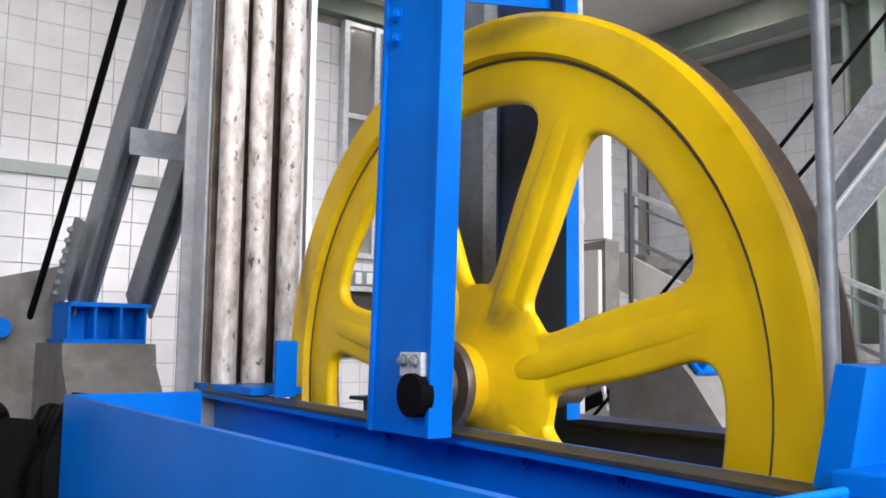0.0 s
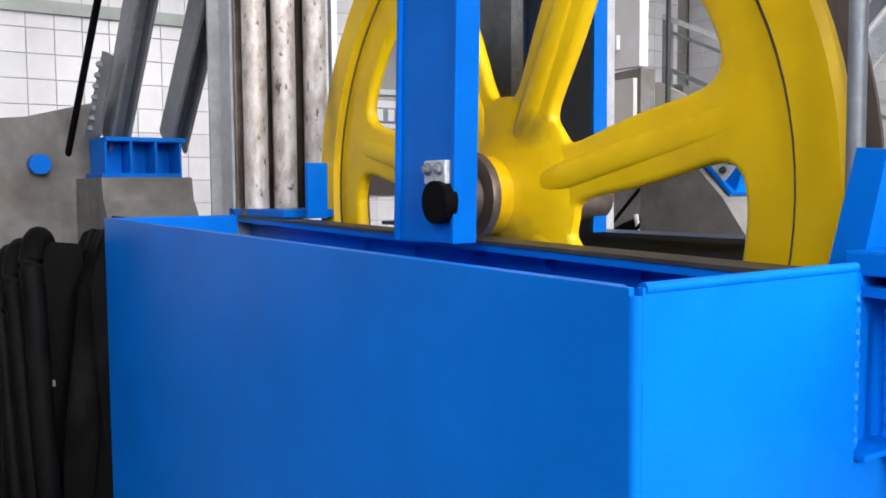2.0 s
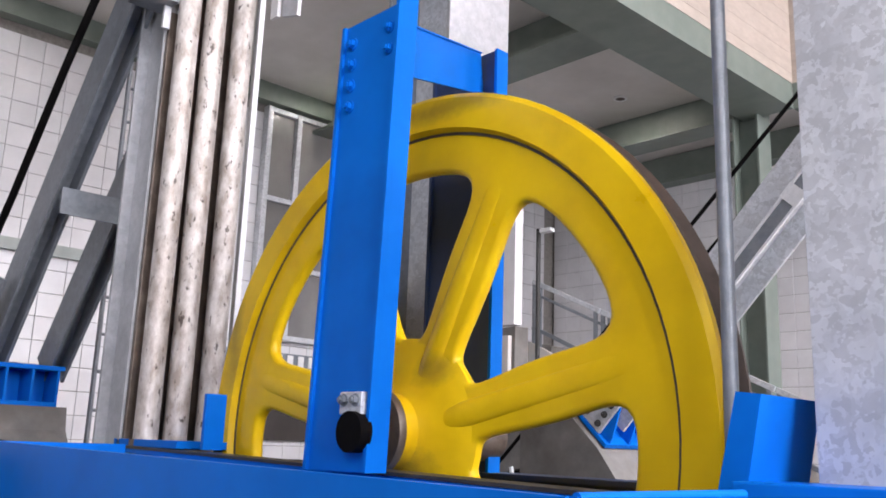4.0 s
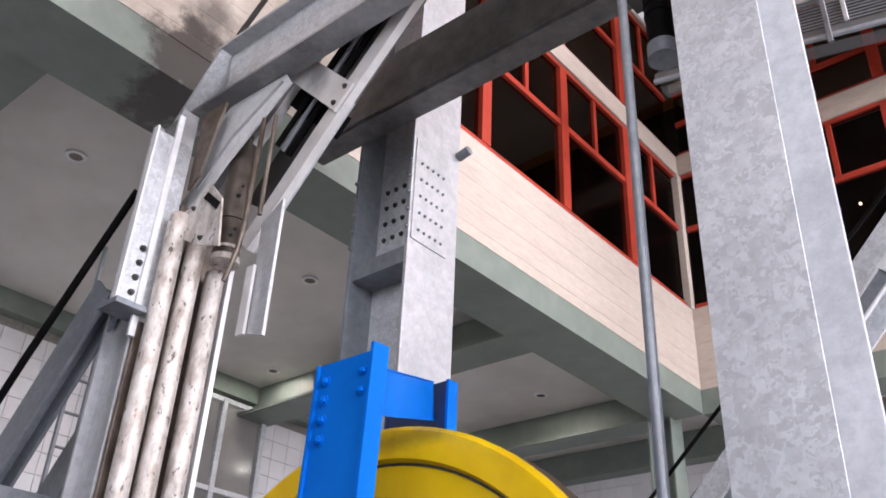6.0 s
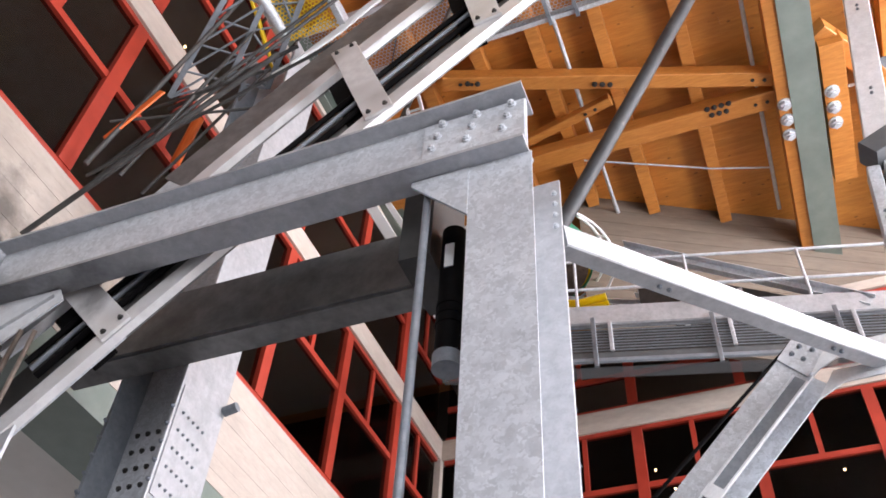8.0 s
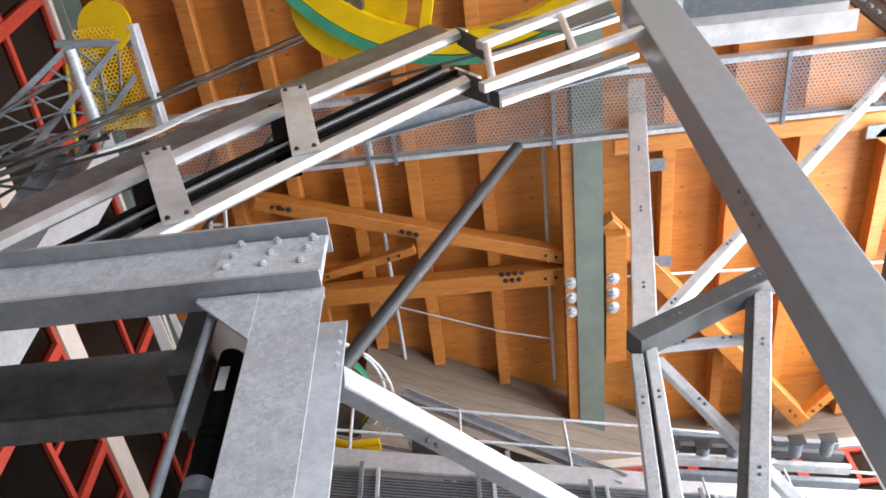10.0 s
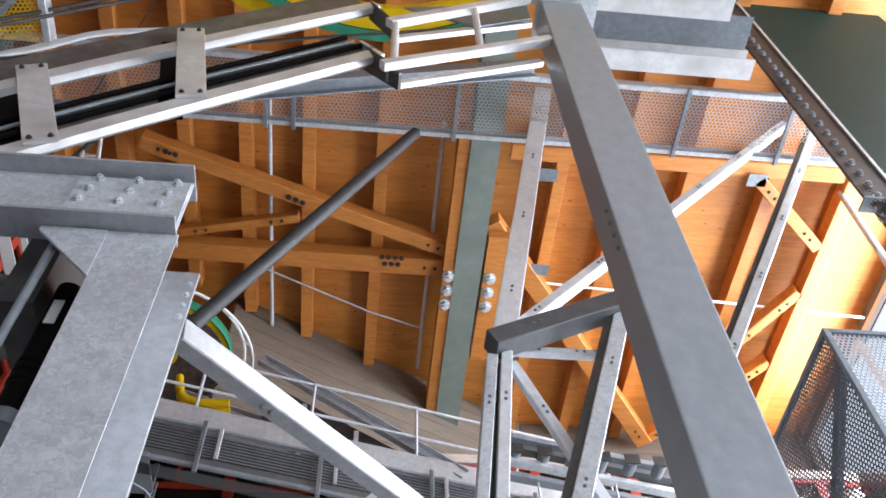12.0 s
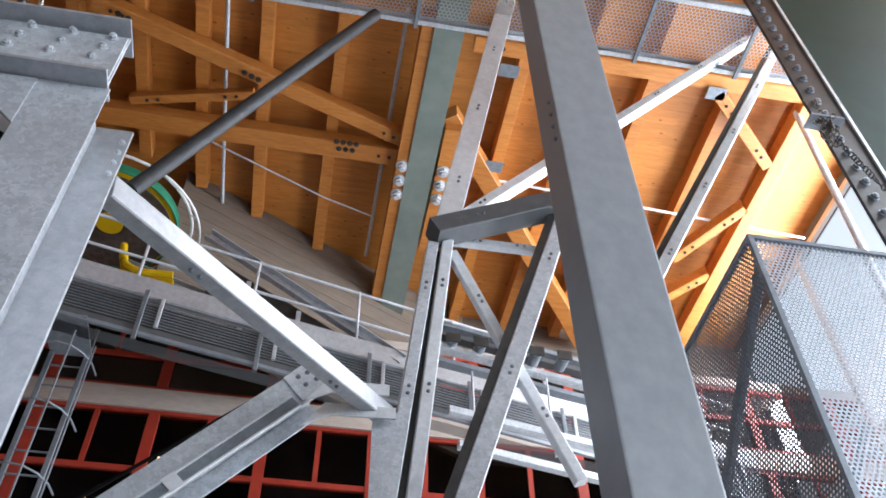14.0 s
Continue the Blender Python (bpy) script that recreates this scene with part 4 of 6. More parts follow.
wheel_part("hub", lathe([(0.05, -0.13), (0.125, -0.13), (0.14, -0.118), (0.145, -0.05), (0.17, -0.03), (0.24, 0.0), (0.34, 0.018), (0.36, 0.03), (0.05, 0.1)], 56), YELLOW)
wheel_part("hub_collar", lathe([(0.10, -0.15), (0.155, -0.15), (0.16, -0.14), (0.16, -0.12), (0.10, -0.12)], 48), RUSTY, "greasy brown bearing collar")
wheel_part("axle", lathe([(0.001, -0.33), (0.095, -0.33), (0.10, -0.32), (0.10, 0.5), (0.001, 0.5)], 32), RUSTY, "oily dark axle")
for k in range(7):
    a = radians(13) + 2 * math.pi * k / 7
    d, sd = Vector((math.cos(a), 0, math.sin(a))), Vector((-math.sin(a), 0, math.cos(a)))
    g = Geo()
    rows_ = []
    for f_ in np.linspace(0, 1, 9):
        r_, hw, hh = 0.17 + f_ * 0.66 * WR, 0.05 * (1 - 0.25 * f_), 0.028 * (1 - f_) ** 0.7
        rows_.append([g.bm.verts.new(d * r_ + sd * (hw * math.cos(t_)) + Vector((0, 0.026 - hh * math.sin(t_) - 0.004, 0))) for t_ in np.linspace(0, math.pi, 9)])
    for u_, v_ in zip(rows_, rows_[1:]):
        for q_ in range(8):
            g.bm.faces.new((u_[q_], u_[q_ + 1], v_[q_ + 1], v_[q_]))
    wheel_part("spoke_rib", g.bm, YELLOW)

# ---- blue bearing frame ----
blue = thing("bearing_frame", (-2.6, 2.3, 0), "blue painted steel frame carrying the wheel", "steel frame")


def channel_column(y, x0b, x1b, x0t, x1t, zb, zt, depth, tf=0.016):
    """A channel that narrows upward: the web stands in front, two flanges run back."""
    web = Geo().prism([(x0b + tf, y + 0.012, zb), (x1b - tf, y + 0.012, zb), (x1t - tf, y + 0.012, zt), (x0t + tf, y + 0.012, zt)], (0, 0.014, 0))
    f0 = Geo().prism([(x0b, y, zb), (x0b + tf, y, zb), (x0t + tf, y, zt), (x0t, y, zt)], (0, depth, 0))
    f1 = Geo().prism([(x1b - tf, y, zb), (x1b, y, zb), (x1t, y, zt), (x1t - tf, y, zt)], (0, depth, 0))
    return web, f0, f1


for nm, gg in zip(("column_web", "flange", "flange"), channel_column(2.02, -2.70, -2.368, -2.63, -2.312, 1.35, 2.915, 0.085)):
    part(nm, gg, BLUE, blue)
# Web and left flange take the shaded blue, the right flange the lit one.
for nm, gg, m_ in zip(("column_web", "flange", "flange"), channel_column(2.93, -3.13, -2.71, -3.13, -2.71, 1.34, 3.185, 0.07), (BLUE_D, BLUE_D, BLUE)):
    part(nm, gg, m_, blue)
part("head_beam", Geo().beam((-2.375, 2.11, 2.785), (-2.80, 2.92, 3.085), u_prof(0.19, 0.012, 0.006)), BLUE, blue)
for k in range(4):
    bolt(blue, (-2.575, 2.032, 2.60 + 0.08 * k), (0, -1, 0), 0.018, 0.02, BLUE)
    if k > 1:
        bolt(blue, (-2.37, 2.032, 2.60 + 0.08 * k), (0, -1, 0), 0.016, 0.018, BLUE)
part("peak_plate", Geo().prism([(-2.328, 2.02, 2.915), (-2.328, 2.105, 2.915), (-2.328, 2.105, 2.95), (-2.328, 2.02, 2.945)], (0.016, 0, 0)), BLUE, blue)
bp_ = part("bearing_plate", Geo().box((-2.497, 2.005, 1.527), (-2.386, 2.030, 1.598), 0.004), GALV, blue, "grey bolted bearing plate")
part("bearing_cap", Geo().cyl((-2.418, 1.985, 1.473), (-2.418, 2.031, 1.473), 0.064, 28), BLACK, blue, "black round bearing cap", True)
for bx in (-2.472, -2.412):
    bolt(bp_, (bx, 2.005, 1.572), (0, -1, 0), 0.015, 0.018, GALV_D)
part("base_beam", Geo().beam((-4.5, 2.28, 1.214), (0.2, 2.28, 1.124), i_prof(0.33, 0.22, 0.02, 0.016)), BLUE, blue)
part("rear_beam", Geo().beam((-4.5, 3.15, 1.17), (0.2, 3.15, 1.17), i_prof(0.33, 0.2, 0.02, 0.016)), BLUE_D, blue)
for k in range(6):
    bolt(blue, (-3.3 + 0.36 * k, 2.272, 1.28), (0, -1, 0), 0.02, 0.02, BLUE)
part("beam_cover", Geo().prism([(-4.4, 2.165, 1.377), (-1.22, 2.165, 1.318), (-1.22, 2.165, 1.330), (-4.4, 2.165, 1.389)], (0, 0.13, 0)), STEEL_K, blue, "grimy dark top of the beam")
part("bracket", Geo().prism([(-1.31, 2.24, 1.335), (-1.235, 2.24, 1.335), (-1.185, 2.24, 1.585), (-1.25, 2.24, 1.592)], (0, 0.32, 0)), BLUE, blue)
part("bracket", Geo().box((-3.80, 2.24, 1.385), (-3.775, 2.34, 1.63), 0.003), BLUE, blue)
part("foot_plate", Geo().box((-4.6, 2.2, 1.385), (-3.94, 2.5, 1.42), 0.004), BLUE, blue)
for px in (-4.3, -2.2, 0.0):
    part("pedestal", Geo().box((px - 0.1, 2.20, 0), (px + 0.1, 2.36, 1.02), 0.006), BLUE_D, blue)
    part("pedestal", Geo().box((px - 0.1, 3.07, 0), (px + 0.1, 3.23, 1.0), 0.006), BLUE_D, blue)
part("foot_block", Geo().box((-1.232, 2.17, 1.336), (0.15, 2.40, 1.385), 0.006), BLUE, blue)
tray = thing("drip_tray", (-2.6, 1.84, 0), "open blue sheet steel trough in front of the wheel", "trough")
TX0, TX1, TY0, TY1, TZL, TZR = -4.19, -1.145, 1.48, 2.075, 1.397, 1.364


def sheet(y0, y1, x0, x1, drop=0.0):
    """An upright sheet along x whose top edge falls gently to the right."""
    zz = [TZL + (TZR - TZL) * (x - TX0) / (TX1 - TX0) - drop for x in (x0, x1)]
    return Geo().prism([(x0, y0, 0.02), (x1, y0, 0.02), (x1, y0, zz[1]), (x0, y0, zz[0])], (0, y1 - y0, 0))


part("front_sheet", sheet(TY0, TY0 + 0.012, TX0, TX1 - 0.014), BLUE, tray)
arc = [(TX1 - 0.014 + 0.014 * math.sin(a), TY0 + 0.014 - 0.014 * math.cos(a), 0.02) for a in np.linspace(0, math.pi / 2, 7)]
arc += [(TX1 - 0.014 + 0.002 * math.sin(a), TY0 + 0.014 - 0.002 * math.cos(a), 0.02) for a in np.linspace(math.pi / 2, 0, 7)]
part("folded_corner", Geo().prism(arc, (0, 0, TZR - 0.032)), BLUE, tray, smooth=True)
part("side_sheet", Geo().box((TX1 - 0.012, TY0 + 0.015, 0.02), (TX1, TY1, TZR)), BLUE, tray)
part("side_lip", Geo().cyl((TX1 - 0.006, TY0 + 0.022, TZR - 0.002), (TX1 - 0.006, TY1, TZR - 0.002), 0.010, 14), BLUE, tray, smooth=True)
for y in (TY1 + 0.004, TY1 + 0.118):
    part("weld_bead", Geo().tube([(TX1 - 0.004 + 0.002 * (k % 2), y + 0.002 * (k % 3 - 1), 1.02 + 0.0103 * k) for k in range(30)], 0.007, 6), BLUE, tray)
part("recess_plate", Geo().box((TX1 - 0.06, TY1 + 0.008, 1.0), (TX1 - 0.048, TY1 + 0.2, TZR - 0.02)), BLUE, tray)
part("ledge", Geo().box((TX1 - 0.05, TY1 + 0.004, 0.995), (TX1 + 0.02, TY1 + 0.16, 1.007), 0.002), BLUE, tray)
part("lower_sheet", Geo().box((TX1 - 0.012, TY1 + 0.003, 0.02), (TX1 - 0.002, TY1 + 0.2, 0.993)), BLUE, tray)
part("end_flange", Geo().box((TX1 + 0.022, TY1 + 0.16, 0.95), (TX1 + 0.034, TY1 + 0.30, TZR - 0.03), 0.003), BLUE, tray)
part("side_sheet", Geo().box((TX0, TY0 + 0.014, 0.02), (TX0 + 0.012, TY1, TZL), 0.003), BLUE, tray)
part("bottom_sheet", Geo().box((TX0 + 0.014, TY0 + 0.014, 0.9), (TX1 - 0.014, TY1 - 0.014, 0.912)), BLUE, tray)
part("rim_fold", Geo().prism([(TX0, TY0 + 0.012, TZL - 0.012), (TX1 - 0.05, TY0 + 0.012, TZR - 0.011), (TX1 - 0.05, TY0 + 0.012, TZR), (TX0, TY0 + 0.012, TZL)], (0, 0.02, 0)), BLUE, tray)

# ---- inclined legs ----
def leg_pair(y0, y1, a, b, h, w, label):
    t = thing("inclined_support", (a[0], (y0 + y1) / 2, a[1]), label, "steel support", "inclined supports")
    for y in (y0, y1):
        part("leg_beam", Geo().beam((a[0], y, a[1]), (b[0], y, b[1]), i_prof(h, w, 0.02, 0.014), (0, 1, 0)), GALV_D, t)
    return t


legs = leg_pair(2.165, 2.575, (-6.62, 1.86), (-4.80, 3.98), 0.13, 0.26, "dull galvanized inclined steel legs joined by plates")
part("tie_plate", Geo().box((-5.52, 2.11, 2.72), (-5.505, 2.60, 2.885), 0.002).box((-5.66, 2.24, 2.87), (-5.522, 2.53, 2.885)), GALV_D, legs)
lp = part("end_plate", Geo().prism([(-6.86, 2.02, 1.88), (-6.45, 2.02, 1.88), (-6.05, 2.02, 2.36), (-6.28, 2.02, 2.42)], (0, 0.018, 0)), GALV_D, legs)
for k in range(7):
    bolt(lp, (-6.62 + 0.05 * k, 2.02, 1.94 + 0.066 * k), (0, -1, 0), 0.022, 0.024, GALV_D)
shoe = thing("blue_foot", (-6.4, 2.28, 1.6), "blue ribbed steel shoe under the inclined leg", "steel shoe")
part("base_plate", Geo().box((-6.75, 2.0, 1.60), (-6.3, 2.53, 1.63), 0.004), BLUE, shoe)
part("cap_plate", Geo().box((-6.75, 2.03, 1.84), (-6.3, 2.56, 1.87), 0.004), BLUE, shoe)
for k in range(4):
    part("rib", Geo().box((-6.7, 2.02 + 0.165 * k, 1.63), (-6.305, 2.035 + 0.165 * k, 1.84)), BLUE, shoe)
part("back_web", Geo().box((-6.55, 2.03, 1.63), (-6.53, 2.53, 1.84)), BLUE, shoe)
solid("concrete_block", Geo().prism([(-6.95, 1.98, 0), (-6.05, 1.98, 0), (-6.05, 1.98, 1.25), (-6.22, 1.98, 1.45), (-6.25, 1.98, 1.6), (-6.95, 1.98, 1.6)], (0, 0.6, 0)), CONC, "stained concrete footing below the blue shoe", "footing")
cw = thing("concrete_wall", (-7.3, 1.7, 0), "stained grey concrete counterweight wall", "footing")
part("wall_body", Geo().prism([(-6.98, 1.0, 0), (-6.98, 2.16, 0), (-6.98, 2.16, 2.16), (-6.98, 1.66, 2.03), (-6.98, 1.0, 1.97)], (-0.6, 0, 0)), CONC, cw)
part("anchor_stub", Geo().cyl((-6.98, 1.73, 1.70), (-6.86, 1.73, 1.70), 0.07, 18), BLUE, cw, "blue painted anchor stub")
heap = thing("rubber_covers", (-4.6, 1.3, 0), "dirty black rubber covers and hoses hanging beside the trough", "hose pile")
def draped(x0, x1, y0, ztop, seed, nx=44, nz=26):
    """A heavy sheet hung over a ridge, with folds that deepen towards the floor."""
    r = random.Random(seed)
    ph = [r.uniform(0, 6.28) for _ in range(4)]
    bm = bmesh.new()
    cols = []
    for i in range(nx + 1):
        u = i / nx
        x = x0 + (x1 - x0) * u
        top = ztop - 0.10 * u + 0.02 * math.sin(9 * u + ph[0])
        col = []
        for j in range(nz + 1):
            v = j / nz
            deep = 0.012 + 0.07 * v
            y = y0 - deep * (math.sin(13 * u + 1.6 * v + ph[1]) + 0.55 * math.sin(29 * u - 2.5 * v + ph[2])) - 0.10 * min(1.0, v * 5)
            col.append(bm.verts.new((x + 0.03 * v * math.sin(7 * u + ph[3]), y, 0.01 + (top - 0.01) * (1 - v))))
        col.insert(0, bm.verts.new((x, y0 + 0.16, top - 0.02)))
        col.insert(0, bm.verts.new((x, y0 + 0.30, 0.01)))
        cols.append(col)
    for a, b in zip(cols, cols[1:]):
        for k in range(len(a) - 1):
            bm.faces.new((a[k], b[k], b[k + 1], a[k + 1]))
    bm.faces.new(cols[0])
    bm.faces.new(cols[-1][::-1])
    return bm


part("rubber_cover", draped(-4.21, -4.79, 1.52, 1.385, 3), BLACK, heap, smooth=True)
part("rubber_cover", draped(-4.54, -5.45, 1.30, 1.27, 8), BLACK, heap, smooth=True)
for x, y0, top, r, lean in ((-4.37, 1.22, 1.30, 0.05, 0.12), (-4.51, 1.17, 1.25, 0.045, 0.22), (-4.67, 1.15, 1.22, 0.04, 0.30), (-4.45, 1.10, 1.10, 0.022, 0.2)):
    part("hose", Geo().tube(smooth_line([(x - 0.36, y0 + 0.14, 0.9 * top), (x - 0.24, y0 + 0.09, 0.99 * top), (x - 0.13, y0 + 0.04, top), (x - 0.03, y0, 0.93 * top), (x + 0.25 * lean, y0, 0.75 * top), (x + 0.7 * lean, y0, 0.45 * top), (x + lean, y0 + 0.02, 0.03)]), r, 12), BLACK, heap, smooth=True)
part("drain_rod", Geo().tube([(-4.60, 1.02, 0.03), (-4.60, 1.02, 0.9), (-4.61, 1.03, 1.0), (-4.66, 1.06, 1.03)], 0.008, 8), GALV, heap, "thin bright steel rod")
solid("dark_cabinet", Geo().box((-5.9, 1.1, 0), (-5.05, 1.5, 1.12), 0.02), BLACK, "dark dirty machine cover beside the trough", "cover")
part("bracket_bar", Geo().box((-4.86, 1.30, 0.62), (-4.55, 1.33, 0.65)), GALV_D, heap)
ladder = thing("wall_ladder", (-6.5, 2.9, 0), "narrow galvanized steel ladder", "ladder")
for yy in (2.84, 3.0):
    part("stile", Geo().box((-6.52, yy - 0.012, 0), (-6.48, yy + 0.012, 5.2), 0.003), GALV_D, ladder)
for k in range(18):
    part("rung", Geo().cyl((-6.5, 2.853, 0.25 + 0.27 * k), (-6.5, 2.987, 0.25 + 0.27 * k), 0.012, 8), GALV_D, ladder)

strut = thing("inclined_strut", (-3.5, 5.0, 1.75), "galvanized inclined steel strut with gusset plates", "steel strut")
part("strut_beam", Geo().beam((-3.5, 5.0, 1.65), (0.35, 5.0, 5.73), i_prof(0.3, 0.26, 0.02, 0.014), (0, 1, 0)), GALV, strut)
solid("haul_rope", Geo().cyl((-6.41, 5.5, 0.02), (0.3, 5.5, 6.35), 0.014, 10), BLACK, "black steel haul rope running up to the roof", "rope", "haul ropes")
solid("haul_rope", Geo().cyl((-6.157, 5.5, 0.02), (0.25, 5.5, 5.89), 0.014, 10), BLACK, "black steel haul rope running up to the roof", "rope", "haul ropes")
solid("haul_rope", Geo().tube([(-8.45, 1.94, 0.03), (-7.54, 1.94, 1.26), (-5.85, 1.94, 2.86), (-5.3, 1.97, 3.58), (-4.62, 2.07, 4.60)], 0.024, 10), BLACK, "thick black steel rope beside the inclined legs", "rope", "haul ropes")

# ---- second column, cage and upper truss ----
col2 = thing("hall_column", (1.70, 2.55, 0), "tall grey painted steel box column", "column")
part("shaft", Geo().box((1.475, 2.40, 0), (1.84, 2.68, 9.25), 0.012), COLUMN, col2)
for k in range(4):
    bolt(col2, (1.475, 2.46, 5.6 + 0.12 * k), (-1, 0, 0), 0.012, 0.012, GALV_D)
part("cap_plate", Geo().box((1.45, 2.36, 9.255), (1.98, 2.74, 9.29), 0.003), GALV, col2)
gc = thing("green_column", (5.2, 3.9, 0), "massive dark green steel column with bolted flange", "column")
part("shaft", Geo().box((4.63, 3.45, 0), (6.6, 3.60, 12.9), 0.01), GREEN_D, gc)
part("flange", Geo().box((4.28, 3.42, 0), (4.62, 3.45, 12.9), 0.004), STEEL_K, gc)
part("edge_strip", Geo().box((4.60, 3.40, 0), (4.635, 3.418, 12.9), 0.003), GALV, gc)
for k in range(40):
    bolt(gc, (4.40, 3.42, 5.0 + 0.19 * k), (0, -1, 0), 0.03, 0.03, GALV_D)
cage = thing("perforated_cage", (3.2, 3.2, 3.0), "perforated galvanized sheet guard box", "guard")
CX, CY0, CY1, CZ = 2.70, 2.84, 4.30, 5.47
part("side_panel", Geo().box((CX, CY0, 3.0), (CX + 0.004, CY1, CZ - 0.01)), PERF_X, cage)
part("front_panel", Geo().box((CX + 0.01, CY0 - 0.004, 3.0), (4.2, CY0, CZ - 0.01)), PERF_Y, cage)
for p, q in (((CX - 0.01, CY0 - 0.02, 3.0), (CX + 0.025, CY0 + 0.01, CZ)), ((CX - 0.01, CY1 - 0.02, 3.0), (CX + 0.025, CY1 + 0.015, CZ)), ((CX + 0.026, CY0 - 0.02, CZ - 0.03), (4.2, CY0 + 0.01, CZ)),
             ((CX - 0.01, CY0 + 0.012, CZ - 0.03), (CX + 0.025, CY1 - 0.022, CZ)), ((CX - 0.005, CY0 - 0.015, 0), (CX + 0.022, CY0 + 0.01, 2.99)), ((CX - 0.005, CY1 - 0.015, 0), (CX + 0.022, CY1 + 0.01, 2.99)), ((4.2, CY0 - 0.02, 0), (4.23, CY0 + 0.01, CZ))):
    part("frame_bar", Geo().box(p, q, 0.003), GALV_D, cage)
for a, b in (((CX + 0.05, 2.86, 3.4), (CX + 0.05, 4.25, 4.7)), ((CX + 0.05, 2.86, 5.3), (CX + 0.05, 4.25, 4.2)), ((2.9, 2.87, 3.6), (3.7, 2.87, 5.35)), ((2.85, 4.2, 3.1), (4.1, 4.2, 5.3))):
    part("inner_brace", Geo().beam(a, b, r_prof(0.06, 0.05)), GALV_D, cage)

Y5 = 5.0
def bar(name, a, b, h, w, material, label, side=(0, 1, 0), group="truss members", hollow=0.0):
    """A rolled member with its joint plates and bolts."""
    t = thing(name, a, label, "steel member", group)
    pb = part("bar", Geo().beam(a, b, r_prof(h, w, 0.008) if name.startswith("truss") or name == "horizontal_brace" else i_prof(h, w, 0.014, 0.012), side), material, t)
    a, b = Vector(a), Vector(b)
    d = (b - a).normalized()
    s = Vector(side)
    s = (s - d * s.dot(d)).normalized()
    n = max(2, int((b - a).length / 1.1))
    for k in range(n):
        p = a.lerp(b, (k + 0.5) / n) - s * h / 2
        for q in (-0.035, 0.035):
            bolt(pb, p + d * q, -s, 0.012, 0.014, GALV_D)
    # A dark plate stands in for the shade on the member's left side.
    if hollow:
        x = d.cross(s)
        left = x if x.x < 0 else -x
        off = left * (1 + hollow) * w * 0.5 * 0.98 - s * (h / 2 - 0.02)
        part("open_side", Geo().beam(a + off, b + off, r_prof(0.012, hollow * w, 0.001), side), STEEL_K, t, "dark strip for the shaded side of the channel")
    return t


bar("truss_post", (1.375, Y5, 7.72), (2.37, Y5, 13.0), 0.2, 0.22, GALV_B, "bright galvanized inclined roof truss post")
bar("truss_bar", (1.24, Y5 - 0.10, 7.545), (2.9, Y5 - 0.10, 8.43), 0.22, 0.2, BARGREY, "dark grey truss bar with bolts")
bar("truss_member", (1.25, Y5, 7.46), (0.72, Y5, 3.0), 0.16, 0.10, GALV, "galvanized channel of a twin truss member")
bar("truss_member", (1.385, Y5, 7.52), (0.90, Y5, 3.0), 0.16, 0.10, GALV_B, "bright galvanized channel of a twin truss member")
tweb = thing("truss_web", (0.81, Y5 + 0.05, 3.0), "dark strip for the shaded gap and light end plate between twin truss channels", "steel member", "truss members")
# Dark plate in place of the shaded recess between the two channels.
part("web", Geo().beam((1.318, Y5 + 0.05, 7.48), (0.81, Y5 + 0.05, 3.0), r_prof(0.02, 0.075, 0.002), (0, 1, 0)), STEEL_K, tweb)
part("end_plate", Geo().prism([(0.80, Y5 - 0.10, 5.55), (1.01, Y5 - 0.10, 5.55), (0.955, Y5 - 0.10, 4.0), (0.80, Y5 - 0.10, 4.0)], (0, 0.015, 0)), GALV, tweb, "plain light galvanized end plate")
bar("truss_member", (2.52, Y5, 8.1), (1.15, Y5, 4.0), 0.24, 0.15, GALV, "light galvanized truss leg with a strip for its shaded side", hollow=0.5)
bar("truss_brace", (1.45, Y5 + 0.1, 7.53), (2.35, Y5 + 0.1, 5.25), 0.09, 0.09, GALV_B, "thin bright steel truss brace")
bar("truss_brace", (1.47, Y5 + 0.1, 7.71), (2.3, Y5 + 0.1, 7.715), 0.08, 0.08, GALV_B, "thin bright steel truss brace")
bar("truss_brace", (1.377, Y5 + 0.12, 7.845), (5.930, Y5 + 0.12, 12.950), 0.16, 0.10, GALV_B, "bright galvanized diagonal truss brace")
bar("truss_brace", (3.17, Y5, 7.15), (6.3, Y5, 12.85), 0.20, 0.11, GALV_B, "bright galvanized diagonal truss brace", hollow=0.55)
bar("horizontal_brace", (-0.80, 2.88, 5.19), (0.91, 5.0, 5.58), 0.15, 0.11, GALV_T, "light galvanized horizontal steel brace channel", (0, 0, 1))
solid("dark_pipe", Geo().cyl((-1.22, 4.5, 7.12), (0.55, 4.5, 10.62), 0.066, 20), PIPE, "dark grey inclined steel pipe with flaking paint", "pipe", smooth=True)

# walkways
uw = thing("upper_walkway", (0, 4.7, 11.9), "expanded metal walkway under the roof", "walkway")
part("floor_mesh", Geo().box((-4.4, 4.32, 11.93), (7.5, 5.16, 11.934)), MESH_Z, uw)
part("side_beam", Geo().beam((-4.4, 5.2, 11.96), (7.5, 5.2, 11.96), u_prof(0.14, 0.06, 0.01)), GALV, uw)
part("side_beam", Geo().beam((-4.4, 4.28, 11.96), (7.5, 4.28, 11.96), u_prof(0.14, -0.06, 0.01)), GALV, uw)
for x in (-1.3, -0.95, 1.1, 4.0, 5.4):
    part("cross_bar", Geo().box((x - 0.025, 4.25, 11.86), (x + 0.025, 5.24, 11.90), 0.003), GALV_D, uw)
lw = thing("lower_walkway", (0, 8, 8.3), "galvanized grating walkway with pipe handrail", "walkway")


